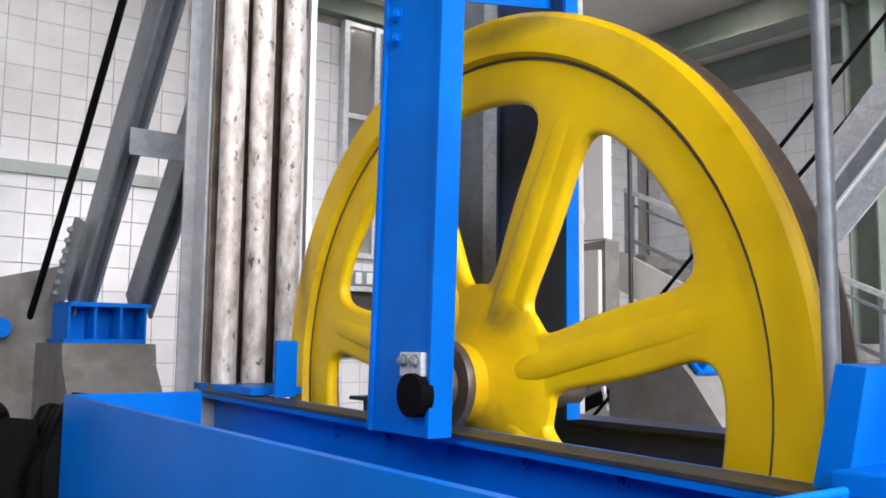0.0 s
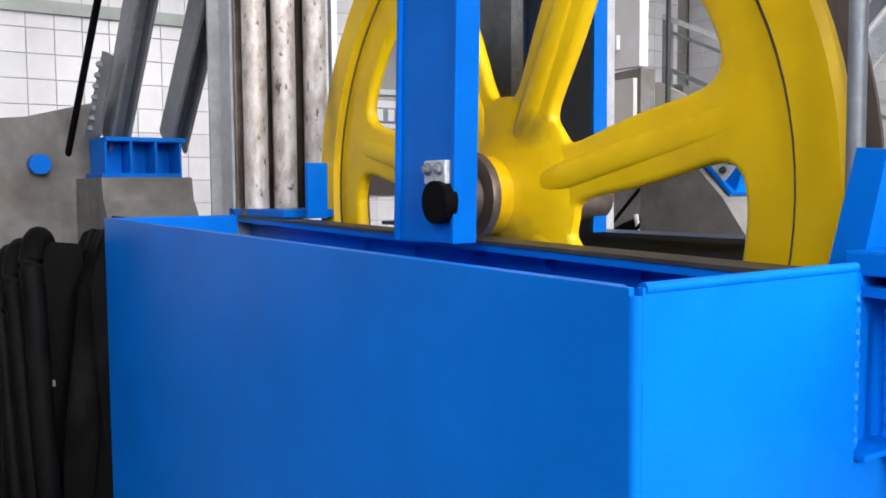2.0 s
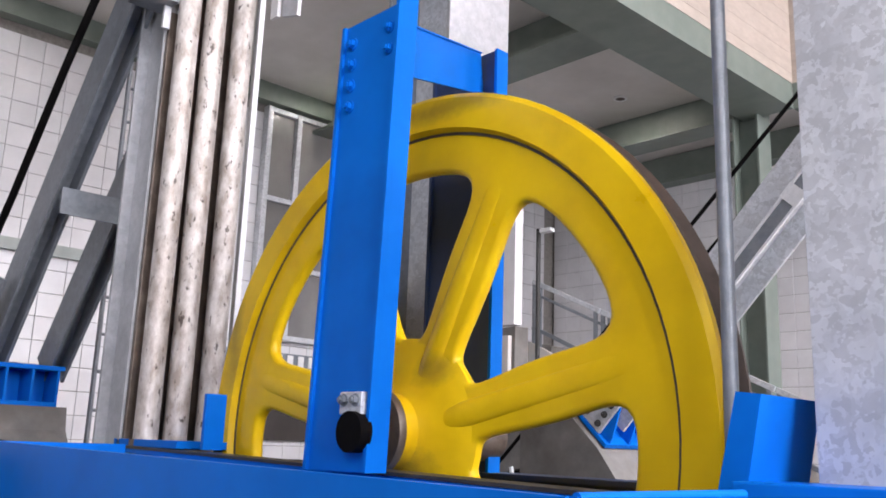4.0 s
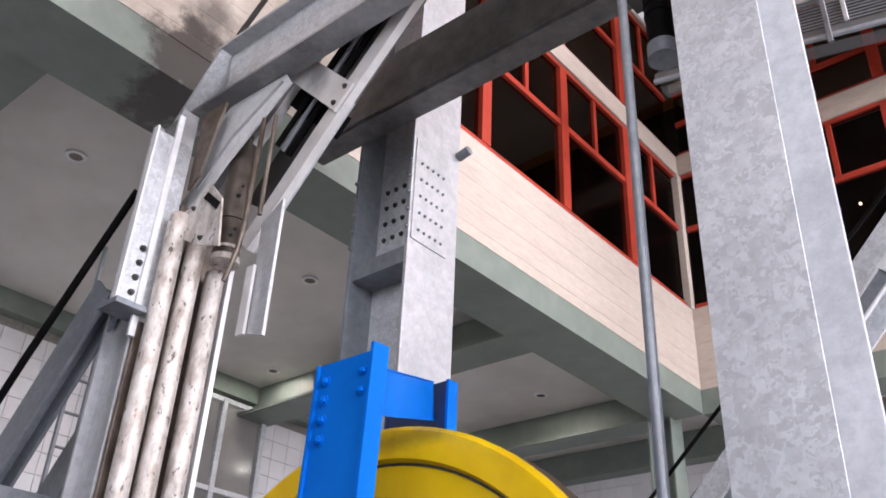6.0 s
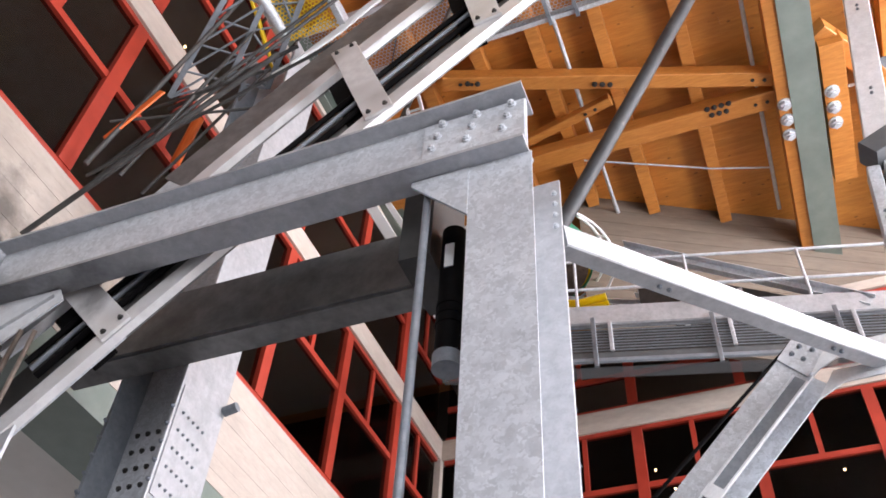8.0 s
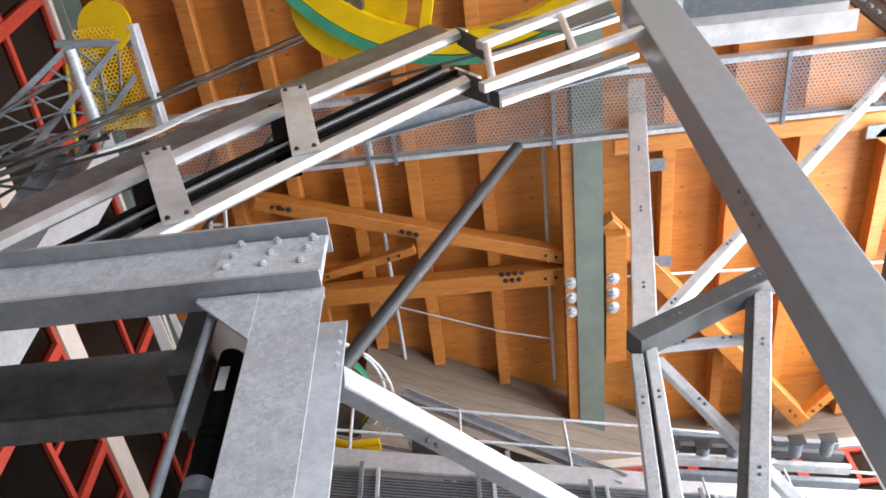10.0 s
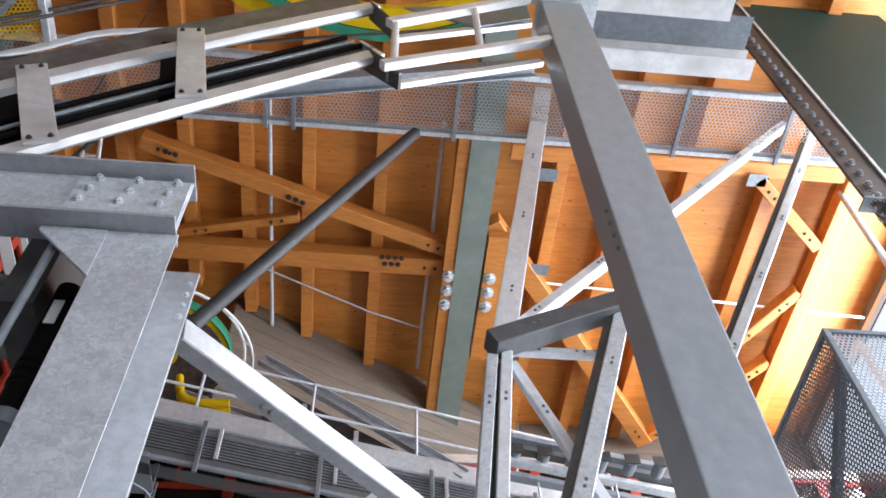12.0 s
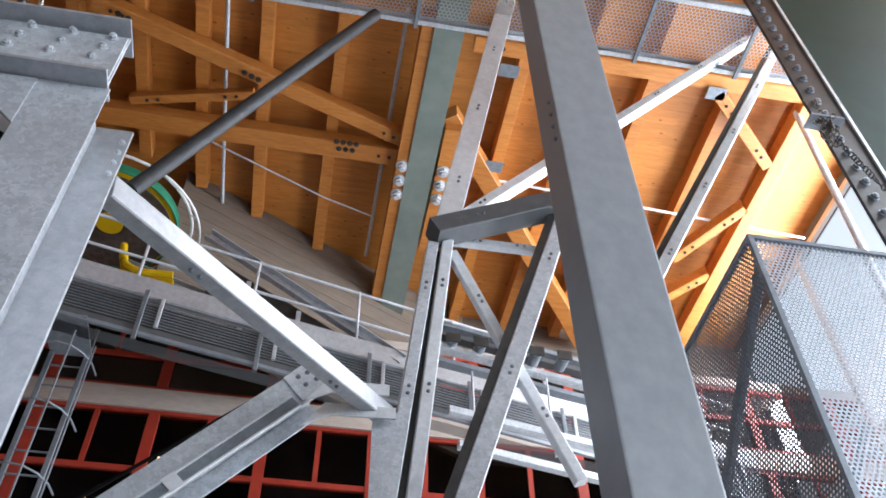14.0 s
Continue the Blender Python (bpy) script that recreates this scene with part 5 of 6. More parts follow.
def lwp(s, off, z):
    return Vector((-3.4 + 6 * s, 7.095 + 1.5 * s + off, z))


part("grating", Geo().prism([lwp(0, 0.1, 8.30), lwp(1.7, 0.1, 8.30), lwp(1.7, 0.3, 8.30), lwp(0, 0.3, 8.30)], (0, 0, 0.004)), GRATE, lw)
part("side_beam", Geo().beam(lwp(0, 0, 9.02), lwp(1.7, 0, 9.02), u_prof(0.30, -0.08, 0.012)), GALV_T, lw)
part("bottom_rail", Geo().beam(lwp(0, -0.02, 8.30), lwp(1.7, -0.02, 8.30), r_prof(0.05, 0.05)), GALV_D, lw)
# Darker grey here gives the shadow under the walkway's edge.
part("bottom_rail", Geo().beam(lwp(0, 0.02, 8.39), lwp(1.7, 0.02, 8.39), r_prof(0.09, 0.05)), BARGREY, lw)
for z in (9.5, 10.0):
    part("handrail", Geo().cyl(lwp(0, 0.05, z), lwp(1.7, 0.05, z), 0.02, 10), GALV, lw, smooth=True)
for k in range(8):
    s0 = 0.05 + 0.22 * k
    part("post", Geo().cyl(lwp(s0, 0.05, 9.1), lwp(s0, 0.05, 10.02), 0.02, 10), GALV, lw, smooth=True)
    part("hanger", Geo().beam(lwp(s0 + 0.03, -0.06, 8.18), lwp(s0 + 0.03, -0.06, 8.92), r_prof(0.05, 0.03, 0.004), (1, 0, 0)), GALV_D, lw)
    part("panel_frame", Geo().beam(lwp(s0 + 0.06, -0.03, 8.44), lwp(s0 + 0.06, -0.03, 8.88), r_prof(0.045, 0.03, 0.004), (1, 0, 0)), GALV, lw)
for k in range(9):
    part("wire", Geo().cyl(lwp(0.02, 0.0, 8.47 + 0.043 * k), lwp(1.7, 0.0, 8.47 + 0.043 * k), 0.007, 6), GALV_D, lw)
part("toe_board", Geo().prism([lwp(0, 0.10, 8.42), lwp(1.7, 0.10, 8.42), lwp(1.7, 0.10, 8.87), lwp(0, 0.10, 8.87)], (0, 0.006, 0)), STEEL_K, lw, "dark grey backing sheet")

# ---- stairs ----
st = thing("stair", (-6.5, 9.4, 0), "concrete stair with flat-bar handrail panels", "stair")
for k in range(13):
    x0, z1 = -7.76 + 0.36 * k, 2.72 - 0.175 * k
    part("step", Geo().box((x0, 9.0, max(0, z1 - 0.38)), (x0 + 0.375, 10.4, z1), 0.006), CONC, st)
part("stringer", Geo().prism([(-8.05, 8.93, 2.46), (-8.05, 8.93, 2.79), (-7.70, 8.93, 2.79), (-2.2, 8.93, 0.12), (-2.2, 8.93, 0.0), (-2.9, 8.93, 0.0)], (0, 0.065, 0)), SOFFIT, st, "pale plastered cheek of the stair")
part("landing", Geo().box((-9.04, 9.0, 2.54), (-7.762, 10.95, 2.79)), CONC, st)


def rail_z(x, up):
    return 2.59 + up - 0.452 * (x + 7.66)


for k in range(5):
    xa, xb = -7.66 + 1.09 * k, -7.66 + 1.09 * k + 0.98
    for x in (xa, xa + 0.10, xb):
        part("post", Geo().box((x - 0.025, 8.96, rail_z(x, 0.08)), (x + 0.025, 8.99, rail_z(x, 0.98)), 0.003), GALV_D, st)
    for up, h in ((0.98, 0.06), (0.83, 0.035), (0.38, 0.05)):
        part("handrail", Geo().beam((xa - 0.025, 8.975, rail_z(xa - 0.025, up)), (xb + 0.06, 8.975, rail_z(xb + 0.06, up)), r_prof(h, 0.035, 0.004)), GALV_D if up < 0.9 else GALV, st)
pole = thing("lamp_pole", (-7.52, 8.88, 2.5), "thin dark pole with a small lamp beside the stair", "lamp")
part("pole", Geo().cyl((-7.52, 8.88, 0.0), (-7.52, 8.88, 4.25), 0.03, 12), STEEL_K, pole, smooth=True)
part("lamp_head", Geo().box((-7.46, 8.82, 4.18), (-7.28, 8.92, 4.23), 0.008), WHITE, pole, "small white lamp head")
solid("mezzanine_post", Geo().beam((-4.6, 9.0, 0), (-4.6, 9.0, 5.2), i_prof(0.3, 0.28), (1, 0, 0)), GREEN, "grey-green steel post under the mezzanine", "column")

# ---- strut foot and gussets ----
SD, SN = Vector((0.686, 0, 0.727)), Vector((0.727, 0, -0.686))
# Flat darker strip stands in for a shaded recess in the strut.
part("side_channel", Geo().beam(Vector((-3.4, 4.846, 1.756)) + SN * 0.08, Vector((0.2, 4.846, 5.571)) + SN * 0.08, r_prof(0.006, 0.09, 0.001), (0, 1, 0)), GALV_D, strut, "darker strip for the shaded recess along the strut")
for q in (0.032, 0.128):
    part("lip", Geo().beam(Vector((-3.4, 4.838, 1.756)) + SN * q, Vector((0.2, 4.838, 5.571)) + SN * q, r_prof(0.02, 0.014, 0.002), (0, 1, 0)), GALV_B, strut)
for f in (0.13, 0.30, 0.47, 0.64, 0.81):
    p = Vector((-3.4, 4.833, 1.756)).lerp(Vector((0.2, 4.833, 5.571)), f) + SN * 0.08
    part("tie_batten", Geo().beam(p - SD * 0.05, p + SD * 0.05, r_prof(0.012, 0.12, 0.002), (0, 1, 0)), GALV_B, strut)
part("gusset", Geo().prism([(0.15, 4.83, 5.70), (0.27, 4.83, 5.84), (0.44, 4.83, 5.82), (0.44, 4.83, 5.62), (0.30, 4.83, 5.52)], (0, 0.02, 0)), GALV, strut)
for x, z in ((0.25, 5.72), (0.31, 5.77), (0.31, 5.66), (0.38, 5.72)):
    bolt(strut, (x, 4.83, z), (0, -1, 0), 0.014, 0.016, GALV_D)
for dz, x1 in ((0.0, 0.90), (-0.2, 0.95)):
    part("head_channel", Geo().prism([(0.32, 4.80, 5.50 + dz), (0.45, 4.80, 5.69 + dz), (x1, 4.80, 5.70 + dz), (x1, 4.80, 5.62 + dz), (0.50, 4.80, 5.60 + dz)], (0, 0.014, 0)).prism([(0.45, 4.80, 5.69 + dz), (x1, 4.80, 5.70 + dz), (x1, 4.90, 5.70 + dz), (0.45, 4.90, 5.69 + dz)], (0, 0, 0.012)), GALV_B, strut)
sh2 = thing("blue_foot", (-3.55, 5.0, 1.5), "blue ribbed steel shoe set square to the inclined strut", "steel shoe")
SF = Vector((-3.60, 5.0, 1.60))
part("base_plate", Geo().beam(SF - SN * 0.15, SF + SN * 0.19, r_prof(0.5, 0.03, 0.004), (0, 1, 0)), BLUE, sh2)
for y in (-0.22, -0.02, 0.18):
    off = Vector((0, y, 0))
    part("gusset_rib", Geo().prism([SF + SN * 0.05 + SD * 0.016 + off, SF + SN * 0.185 + SD * 0.016 + off, SF + SN * 0.175 + SD * 0.06 + off, SF + SN * 0.09 + SD * 0.24 + off, SF + SN * 0.05 + SD * 0.24 + off], (0, 0.016, 0)), BLUE, sh2)
part("web_plate", Geo().beam(SF + SN * 0.05 + SD * 0.017, SF + SN * 0.05 + SD * 0.23, r_prof(0.40, 0.012, 0.002), (0, 1, 0)), BLUE, sh2)
pl = part("end_plate", Geo().beam(SF + SD * 0.018 + Vector((0, -0.235, 0)), SF + SD * 0.40 + Vector((0, -0.235, 0)), r_prof(0.02, 0.20, 0.003), (0, 1, 0)), GALV, sh2, "bolted galvanized plate")
for i in range(2):
    for j in range(5):
        bolt(pl, SF + SD * (0.06 + 0.072 * j) + SN * (-0.055 + 0.11 * i) + Vector((0, -0.245, 0)), (0, -1, 0), 0.016, 0.02, STEEL_K)
solid("concrete_block", Geo().prism([(-4.1, 4.70, 0), (-3.1, 4.70, 0), (-3.1, 4.70, 0.95), (-3.48, 4.70, 1.452), (-3.72, 4.70, 1.68), (-4.1, 4.70, 1.60)], (0, 0.6, 0)), CONC, "stained concrete footing below the blue shoe", "footing")
solid("low_wall", Geo().prism([(-7.0, 7.0, 0), (-4.3, 7.0, 0), (-4.3, 7.0, 1.5), (-5.4, 7.0, 1.86), (-6.22, 7.0, 1.89), (-6.22, 7.0, 2.66), (-7.0, 7.0, 2.62)], (0, 0.2, 0)), CONC, "grey concrete parapet wall below the stair", "wall", kind="structure")
solid("wall_panel", Geo().box((-6.95, 6.93, 1.89), (-6.25, 6.985, 2.56), 0.004), SOFFIT, "pale grey wall panel", "panel")
ob = thing("wall_socket", (-6.5, 6.96, 2.9), "small grey switch box", "switch box")
part("box_body", Geo().box((-6.62, 6.95, 2.86), (-6.49, 6.995, 3.0), 0.006), WHITE, ob)
part("switch", Geo().box((-6.58, 6.935, 2.90), (-6.53, 6.949, 2.96), 0.003), BLACK, ob)
solid("partition", Geo().box((-7.2, 7.0, 2.68), (-6.24, 7.12, 4.1)), TILE, "pale tiled partition behind the wheel", "wall", kind="structure")
dw = thing("rear_sheave", (-5.18, 6.2, 0.0), "large black-rimmed rope sheave half sunk in its pit", "sheave")


def half_ring(profile, c):
    """The upper half of a turned ring that stands in a pit."""
    bm = lathe(profile, 96)
    bmesh.ops.bisect_plane(bm, geom=bm.verts[:] + bm.edges[:] + bm.faces[:], plane_co=(0, 0, 0.03), plane_no=(0, 0, 1), clear_inner=True)
    bmesh.ops.translate(bm, verts=bm.verts, vec=c)
    return bm


part("sheave_rim", half_ring([(1.17, -0.06), (1.27, -0.07), (1.29, -0.03), (1.26, 0.0), (1.29, 0.03), (1.27, 0.07), (1.17, 0.06)], (-5.18, 6.2, 0)), BLACK, dw, "", True)
part("inner_rim", half_ring([(1.06, -0.05), (1.165, -0.05), (1.165, 0.05), (1.06, 0.05)], (-5.18, 6.2, 0)), GALV, dw, "pale worn inner rim", True)
for a in (0.4, 0.95, 1.45, 1.95, 2.5):
    part("spoke", Geo().beam((-5.18 + 0.1 * math.cos(a), 6.2, 0.03 + 0.1 * math.sin(a)), (-5.18 + 1.08 * math.cos(a), 6.2, 1.08 * math.sin(a)), r_prof(0.04, 0.07), (0, 1, 0)), GALV, dw)
for a in (1.62, 1.78):
    part("rim_clip", Geo().beam((-5.18 + 1.10 * math.cos(a), 6.12, 1.10 * math.sin(a)), (-5.18 + 1.31 * math.cos(a), 6.12, 1.31 * math.sin(a)), r_prof(0.03, 0.03, 0.003), (0, 1, 0)), GALV_B, dw)

# ---- tubes, cylinder and duct at the portal ----
hy = thing("hose_cylinder", (-1.34, 2.75, 4.36), "black rubber-sleeved cylinder with a ringed end and white label", "cylinder")
part("sleeve", Geo().cyl((-1.34, 2.75, 4.42), (-1.34, 2.75, 5.3), 0.068, 20), BLACK, hy, smooth=True)
part("end_ring", Geo().cyl((-1.34, 2.75, 4.36), (-1.34, 2.75, 4.44), 0.074, 20), GALV_D, hy, smooth=True)
for z in (4.62, 4.68, 4.74):
    part("band", Geo().cyl((-1.34, 2.75, z), (-1.34, 2.75, z + 0.02), 0.073, 20), BLACK, hy, smooth=True)
part("label_plate", Geo().box((-1.36, 2.676, 4.98), (-1.31, 2.682, 5.15)), WHITE, hy, "white and blue label plate")
cd = thing("cable_duct", (-2.2, 4.0, 5.5), "white twin cable duct crossing behind the portal", "duct")
part("duct_channel", Geo().beam((-2.78, 4.0, 7.66), (-1.75, 4.0, 5.55), r_prof(0.09, 0.09)), WHITE, cd)
part("duct_channel", Geo().beam((-2.66, 4.0, 7.72), (-1.63, 4.0, 5.61), r_prof(0.05, 0.05)), WHITE, cd)
part("hanger_rod", Geo().cyl((-2.75, 4.02, 7.6), (-2.75, 4.02, 13.04), 0.007, 6), STEEL_K, cd)

# ---- lamps in the soffit ----
for x, y in ((-6.17, 4.79), (-6.07, 8.63), (-8.25, 2.14), (-6.14, 2.24), (-8.3, 6.13), (-6.02, 10.4), (-8.1, 8.9)):
    t = thing("downlight", (x, y, 5.64), "small round recessed soffit lamp", "lamp", "soffit lamps")
    g = Geo()
    g.bm = lathe([(0.055, 0.0), (0.085, 0.0), (0.085, 0.02), (0.055, 0.05)], 24)
    bmesh.ops.rotate(g.bm, verts=g.bm.verts, cent=(0, 0, 0), matrix=Matrix.Rotation(radians(90), 3, 'X'))
    bmesh.ops.translate(g.bm, verts=g.bm.verts, vec=(x, y, 5.632))
    part("ring", g, WHITE, t, smooth=True)
    part("lamp_glass", Geo().cyl((x, y, 5.635), (x, y, 5.648), 0.055, 20), RUSTY, t)
for x, y, z in ((-4.45, 5.6, 6.8), (-4.5, 6.7, 6.8), (-4.8, 3.15, 9.95), (-4.6, 4.0, 7.2), (-4.9, 2.6, 7.3), (-4.7, 7.6, 7.0), (-5.2, 6.1, 7.1), (-4.5, 8.2, 7.4)):
    solid("gallery_lamp", Geo().cyl((x, y, z), (x, y, z + 0.02), 0.013, 10), BULB, "tiny warm lamp glowing behind the glazing", "lamp", "gallery lamps")
for x, z in ((-1.4, 8.0), (-0.5, 8.1), (-1.2, 7.7), (0.7, 7.6), (2.2, 7.2), (-0.9, 7.25), (0.1, 7.0), (-2.1, 7.4), (1.4, 7.9)):
    solid("gallery_lamp", Geo().cyl((x, 9.45, z), (x, 9.45, z + 0.02), 0.013, 10), BULB, "tiny warm lamp glowing behind the glazing", "lamp", "gallery lamps")
tl = thing("tube_lamp", (-8.95, 4.05, 3.3), "bright fluorescent wall lamp", "lamp")
part("housing", Geo().box((-9.04, 4.08, 3.25), (-8.98, 4.40, 4.0), 0.004), WHITE, tl)
part("tube", Geo().cyl((-8.95, 4.18, 3.3), (-8.95, 4.18, 3.95), 0.035, 12).cyl((-8.95, 4.30, 3.3), (-8.95, 4.30, 3.95), 0.035, 12), TUBE, tl)

# aluminium window with a hatch below it, in the tiled wall
wn = thing("window_4", (-9.0, 6.1, 2.6), "aluminium framed window in the tiled wall", "window", kind="structure")
for yy in (5.55, 5.97, 6.6):
    part("window_frame", Geo().box((-9.04, yy - 0.035, 2.6), (-8.93, yy + 0.035, 5.38), 0.003), GALV, wn)
for zz in (2.62, 3.45, 4.25, 5.35):
    part("window_frame", Geo().box((-9.03, 5.59, zz - 0.03), (-8.94, 6.56, zz + 0.03), 0.003), GALV, wn)
part("pane", Geo().box((-9.0, 5.59, 2.65), (-8.99, 6.56, 5.32)), MIRRORED, wn)
ht = thing("counter_hatch", (-8.95, 6.1, 1.4), "dark serving hatch with a pale metal sill", "hatch")
# A dark panel takes the place of the unlit opening.
part("opening", Geo().box((-9.04, 5.2, 1.45), (-8.99, 6.6, 2.2)), DARKROOM, ht)
part("sill", Geo().box((-9.03, 5.15, 2.2), (-8.86, 6.65, 2.26), 0.004), GALV, ht)
part("shelf_row", Geo().box((-9.03, 5.15, 2.27), (-8.9, 6.65, 2.44), 0.004), GALV_D, ht)
for k in range(9):
    part("slat", Geo().box((-8.895, 5.25 + 0.15 * k, 2.29), (-8.885, 5.33 + 0.15 * k, 2.42)), WHITE, ht)

# ---- upper level: lattice mast with guard, ropes, wheels ----
mast = thing("lattice_mast", (-3.8, 3.0, 8.7), "galvanized lattice arm with yellow mesh guard", "lattice arm")
LEGS = (((-3.533, 2.42, 9.578), (-4.545, 3.07, 8.775)), ((-3.145, 2.504, 9.712), (-4.043, 3.222, 9.002)), ((-3.052, 2.805, 9.64), (-3.744, 3.445, 9.053)))
for a, b in LEGS:
    part("leg_bar", Geo().beam(a, b, r_prof(0.055, 0.055, 0.004)), GALV_D, mast)
for i, j in ((0, 1), (1, 2)):
    for k in range(5):
        p = Vector(LEGS[i][0]).lerp(Vector(LEGS[i][1]), k / 5)
        q = Vector(LEGS[j][0]).lerp(Vector(LEGS[j][1]), (k + 1) / 5)
        part("lacing_bar", Geo().cyl(p, q, 0.012, 8), GALV_D, mast)
        part("lacing_bar", Geo().cyl(q, Vector(LEGS[i][0]).lerp(Vector(LEGS[i][1]), min(1, (k + 2) / 5)), 0.012, 8), GALV_D, mast)
part("cross_arm", Geo().beam((-3.65, 2.38, 9.54), (-3.0, 2.52, 9.76), r_prof(0.06, 0.06)), GALV_D, mast)
part("side_tube", Geo().beam((-3.0, 2.37, 9.82), (-2.89, 3.28, 9.52), r_prof(0.15, 0.07)), GALV, mast)
part("side_tube", Geo().cyl((-3.545, 2.46, 9.56), (-3.443, 3.13, 9.345), 0.06, 14), GALV, mast, smooth=True)
YMESH = perforated("yellow_expanded_mesh", (0.70, 0.42, 0.01), 0.036, 0.38, ("X", "Y"), 0.0)
part("guard_mesh", Geo().prism([(-3.50, 2.30, 9.64), (-3.02, 2.35, 9.80), (-2.92, 3.28, 9.50), (-3.42, 3.20, 9.36)], (0.0, 0.003, 0.006)), YMESH, mast, "yellow expanded metal guard")
part("guard_disc", Geo().cyl((-3.24, 2.34, 9.76), (-3.24, 2.36, 9.80), 0.25, 28), YELLOW, mast, "yellow guard disc")
part("guard_edge", Geo().beam((-3.58, 2.57, 9.51), (-3.64, 3.39, 9.14), r_prof(0.06, 0.03)), YELLOW, mast, "yellow edge strip")
part("beacon", Geo().cyl((-4.70, 3.57, 8.42), (-4.37, 3.35, 8.75), 0.05, 12), ORANGE, mast, "orange plastic strip")
for a, b, r in (((-4.9, 3.0, 7.5), (-0.6, 3.0, 11.6), 0.018), ((-4.9, 3.0, 7.66), (-0.6, 3.0, 11.8), 0.018), ((-4.6, 2.75, 7.2), (1.2, 2.75, 9.5), 0.014), ((-4.72, 2.6, 6.38), (-2.9, 2.6, 7.86), 0.022)):
    solid("carrier_rope", Geo().cyl(a, b, r, 10), STEEL_K, "dark greasy rope above the inclined track", "rope", "carrier ropes")
for k in range(3):
    solid("cable", Geo().tube(smooth_line([(-3.6, 3.3 + 0.03 * k, 9.0 + 0.05 * k), (-3.0, 3.28, 9.30 + 0.05 * k), (-2.46, 3.2, 9.60 + 0.04 * k), (-1.9, 3.22, 9.86 + 0.03 * k), (-0.9, 3.22, 10.3 + 0.03 * k)]), 0.018, 8), WHITE, "pale grey cables looping along the track", "cable", "cable bundle", smooth=True)
rk = thing("rope_rack", (-4.2, 3.2, 8.0), "dark sooty lattice rack beside the inclined track", "rack")
for a, b, r in (((-4.62, 2.7, 7.3), (-3.55, 2.7, 9.9), 0.024), ((-4.5, 2.95, 7.4), (-3.35, 2.95, 10.0), 0.018), ((-4.62, 2.7, 7.9), (-3.6, 3.4, 8.6), 0.014), ((-4.55, 2.9, 8.3), (-3.4, 3.0, 8.5), 0.014),
                ((-4.6, 3.3, 7.6), (-3.2, 3.3, 9.9), 0.016),
                ((-4.65, 3.2, 8.8), (-3.3, 3.2, 9.2), 0.02)):
    part("rack_bar", Geo().cyl(a, b, r, 8), STEEL_K if r > 0.013 else GALV_D, rk)
part("warning_strip", Geo().beam((-4.55, 2.7, 7.62), (-4.15, 2.7, 8.12), r_prof(0.09, 0.02)), ORANGE, rk, "orange plastic strip")
mh = thing("mast_rod", (-2.1, 3.6, 8.1), "thin dark inclined rod behind the track", "rod")
part("rod_bar", Geo().cyl((-2.37, 3.6, 7.6), (-1.85, 3.6, 10.05), 0.025, 10), STEEL_K, mh)
rg = thing("short_ladder", (-2.2, 3.6, 7.6), "white ladder rails behind the portal beam", "ladder")
for dx in (0.0, 0.13):
    part("stile", Geo().beam((-2.32 + dx, 3.6, 8.5), (-2.12 + dx, 3.6, 7.6), r_prof(0.03, 0.03)), WHITE, rg)
part("rung", Geo().cyl((-2.25, 3.6, 8.1), (-2.10, 3.6, 8.1), 0.012, 8), WHITE, rg)

tw = thing("top_wheel", (0.1, 1.10, 9.9), "horizontal yellow rope wheel with a green rim", "wheel")


def flat_wheel(parent, c, r, spokes, lip=1.02):
    for nm, prof_, m_ in (("rim", [(0.86 * r, 0.0), (0.97 * r, 0.0), (0.97 * r, 0.10), (0.86 * r, 0.10)], YELLOW),
                          ("green_rim", [(0.975 * r, -0.02), (lip * r, -0.03), ((lip - 0.02) * r, 0.05), (lip * r, 0.13), (0.975 * r, 0.12)], GREENP)):
        bm = lathe(prof_, 72)
        bmesh.ops.rotate(bm, verts=bm.verts, cent=(0, 0, 0), matrix=Matrix.Rotation(radians(90), 3, 'X'))
        bmesh.ops.translate(bm, verts=bm.verts, vec=c)
        part(nm, bm, m_, parent, "", True)
    part("hub", Geo().cyl(Vector(c) - Vector((0, 0, 0.1)), Vector(c) + Vector((0, 0, 0.15)), 0.2 * r, 24), YELLOW, parent, "", True)
    for k in range(spokes):
        a = 2 * math.pi * (k + 0.3) / spokes
        d = Vector((math.cos(a), math.sin(a), 0))
        part("spoke", Geo().beam(Vector(c) + d * 0.15 * r + Vector((0, 0, 0.05)), Vector(c) + d * 0.9 * r + Vector((0, 0, 0.05)), r_prof(0.06, 0.12, 0.01)), YELLOW, parent)


flat_wheel(tw, (0.1, 1.10, 10.0), 2.05, 8)
rl = thing("far_wheel", (-2.3, 8.3, 10.9), "yellow rope wheel with a green rim behind the portal", "wheel")
flat_wheel(rl, (-2.6, 8.35, 11.0), 0.9, 6, 0.998)
part("guard_hoop", Geo().tube([(-2.6 + 1.07 * math.cos(a), 8.35 + 1.07 * math.sin(a), 11.1) for a in np.linspace(-2.2, 1.4, 24)], 0.02, 8), WHITE, rl, "white pipe guard hoop", True)
part("guard_hoop", Geo().tube([(-2.6 + 1.2 * math.cos(a), 8.35 + 1.2 * math.sin(a), 10.95) for a in np.linspace(-2.2, 1.4, 24)], 0.02, 8), WHITE, rl, "white pipe guard hoop", True)
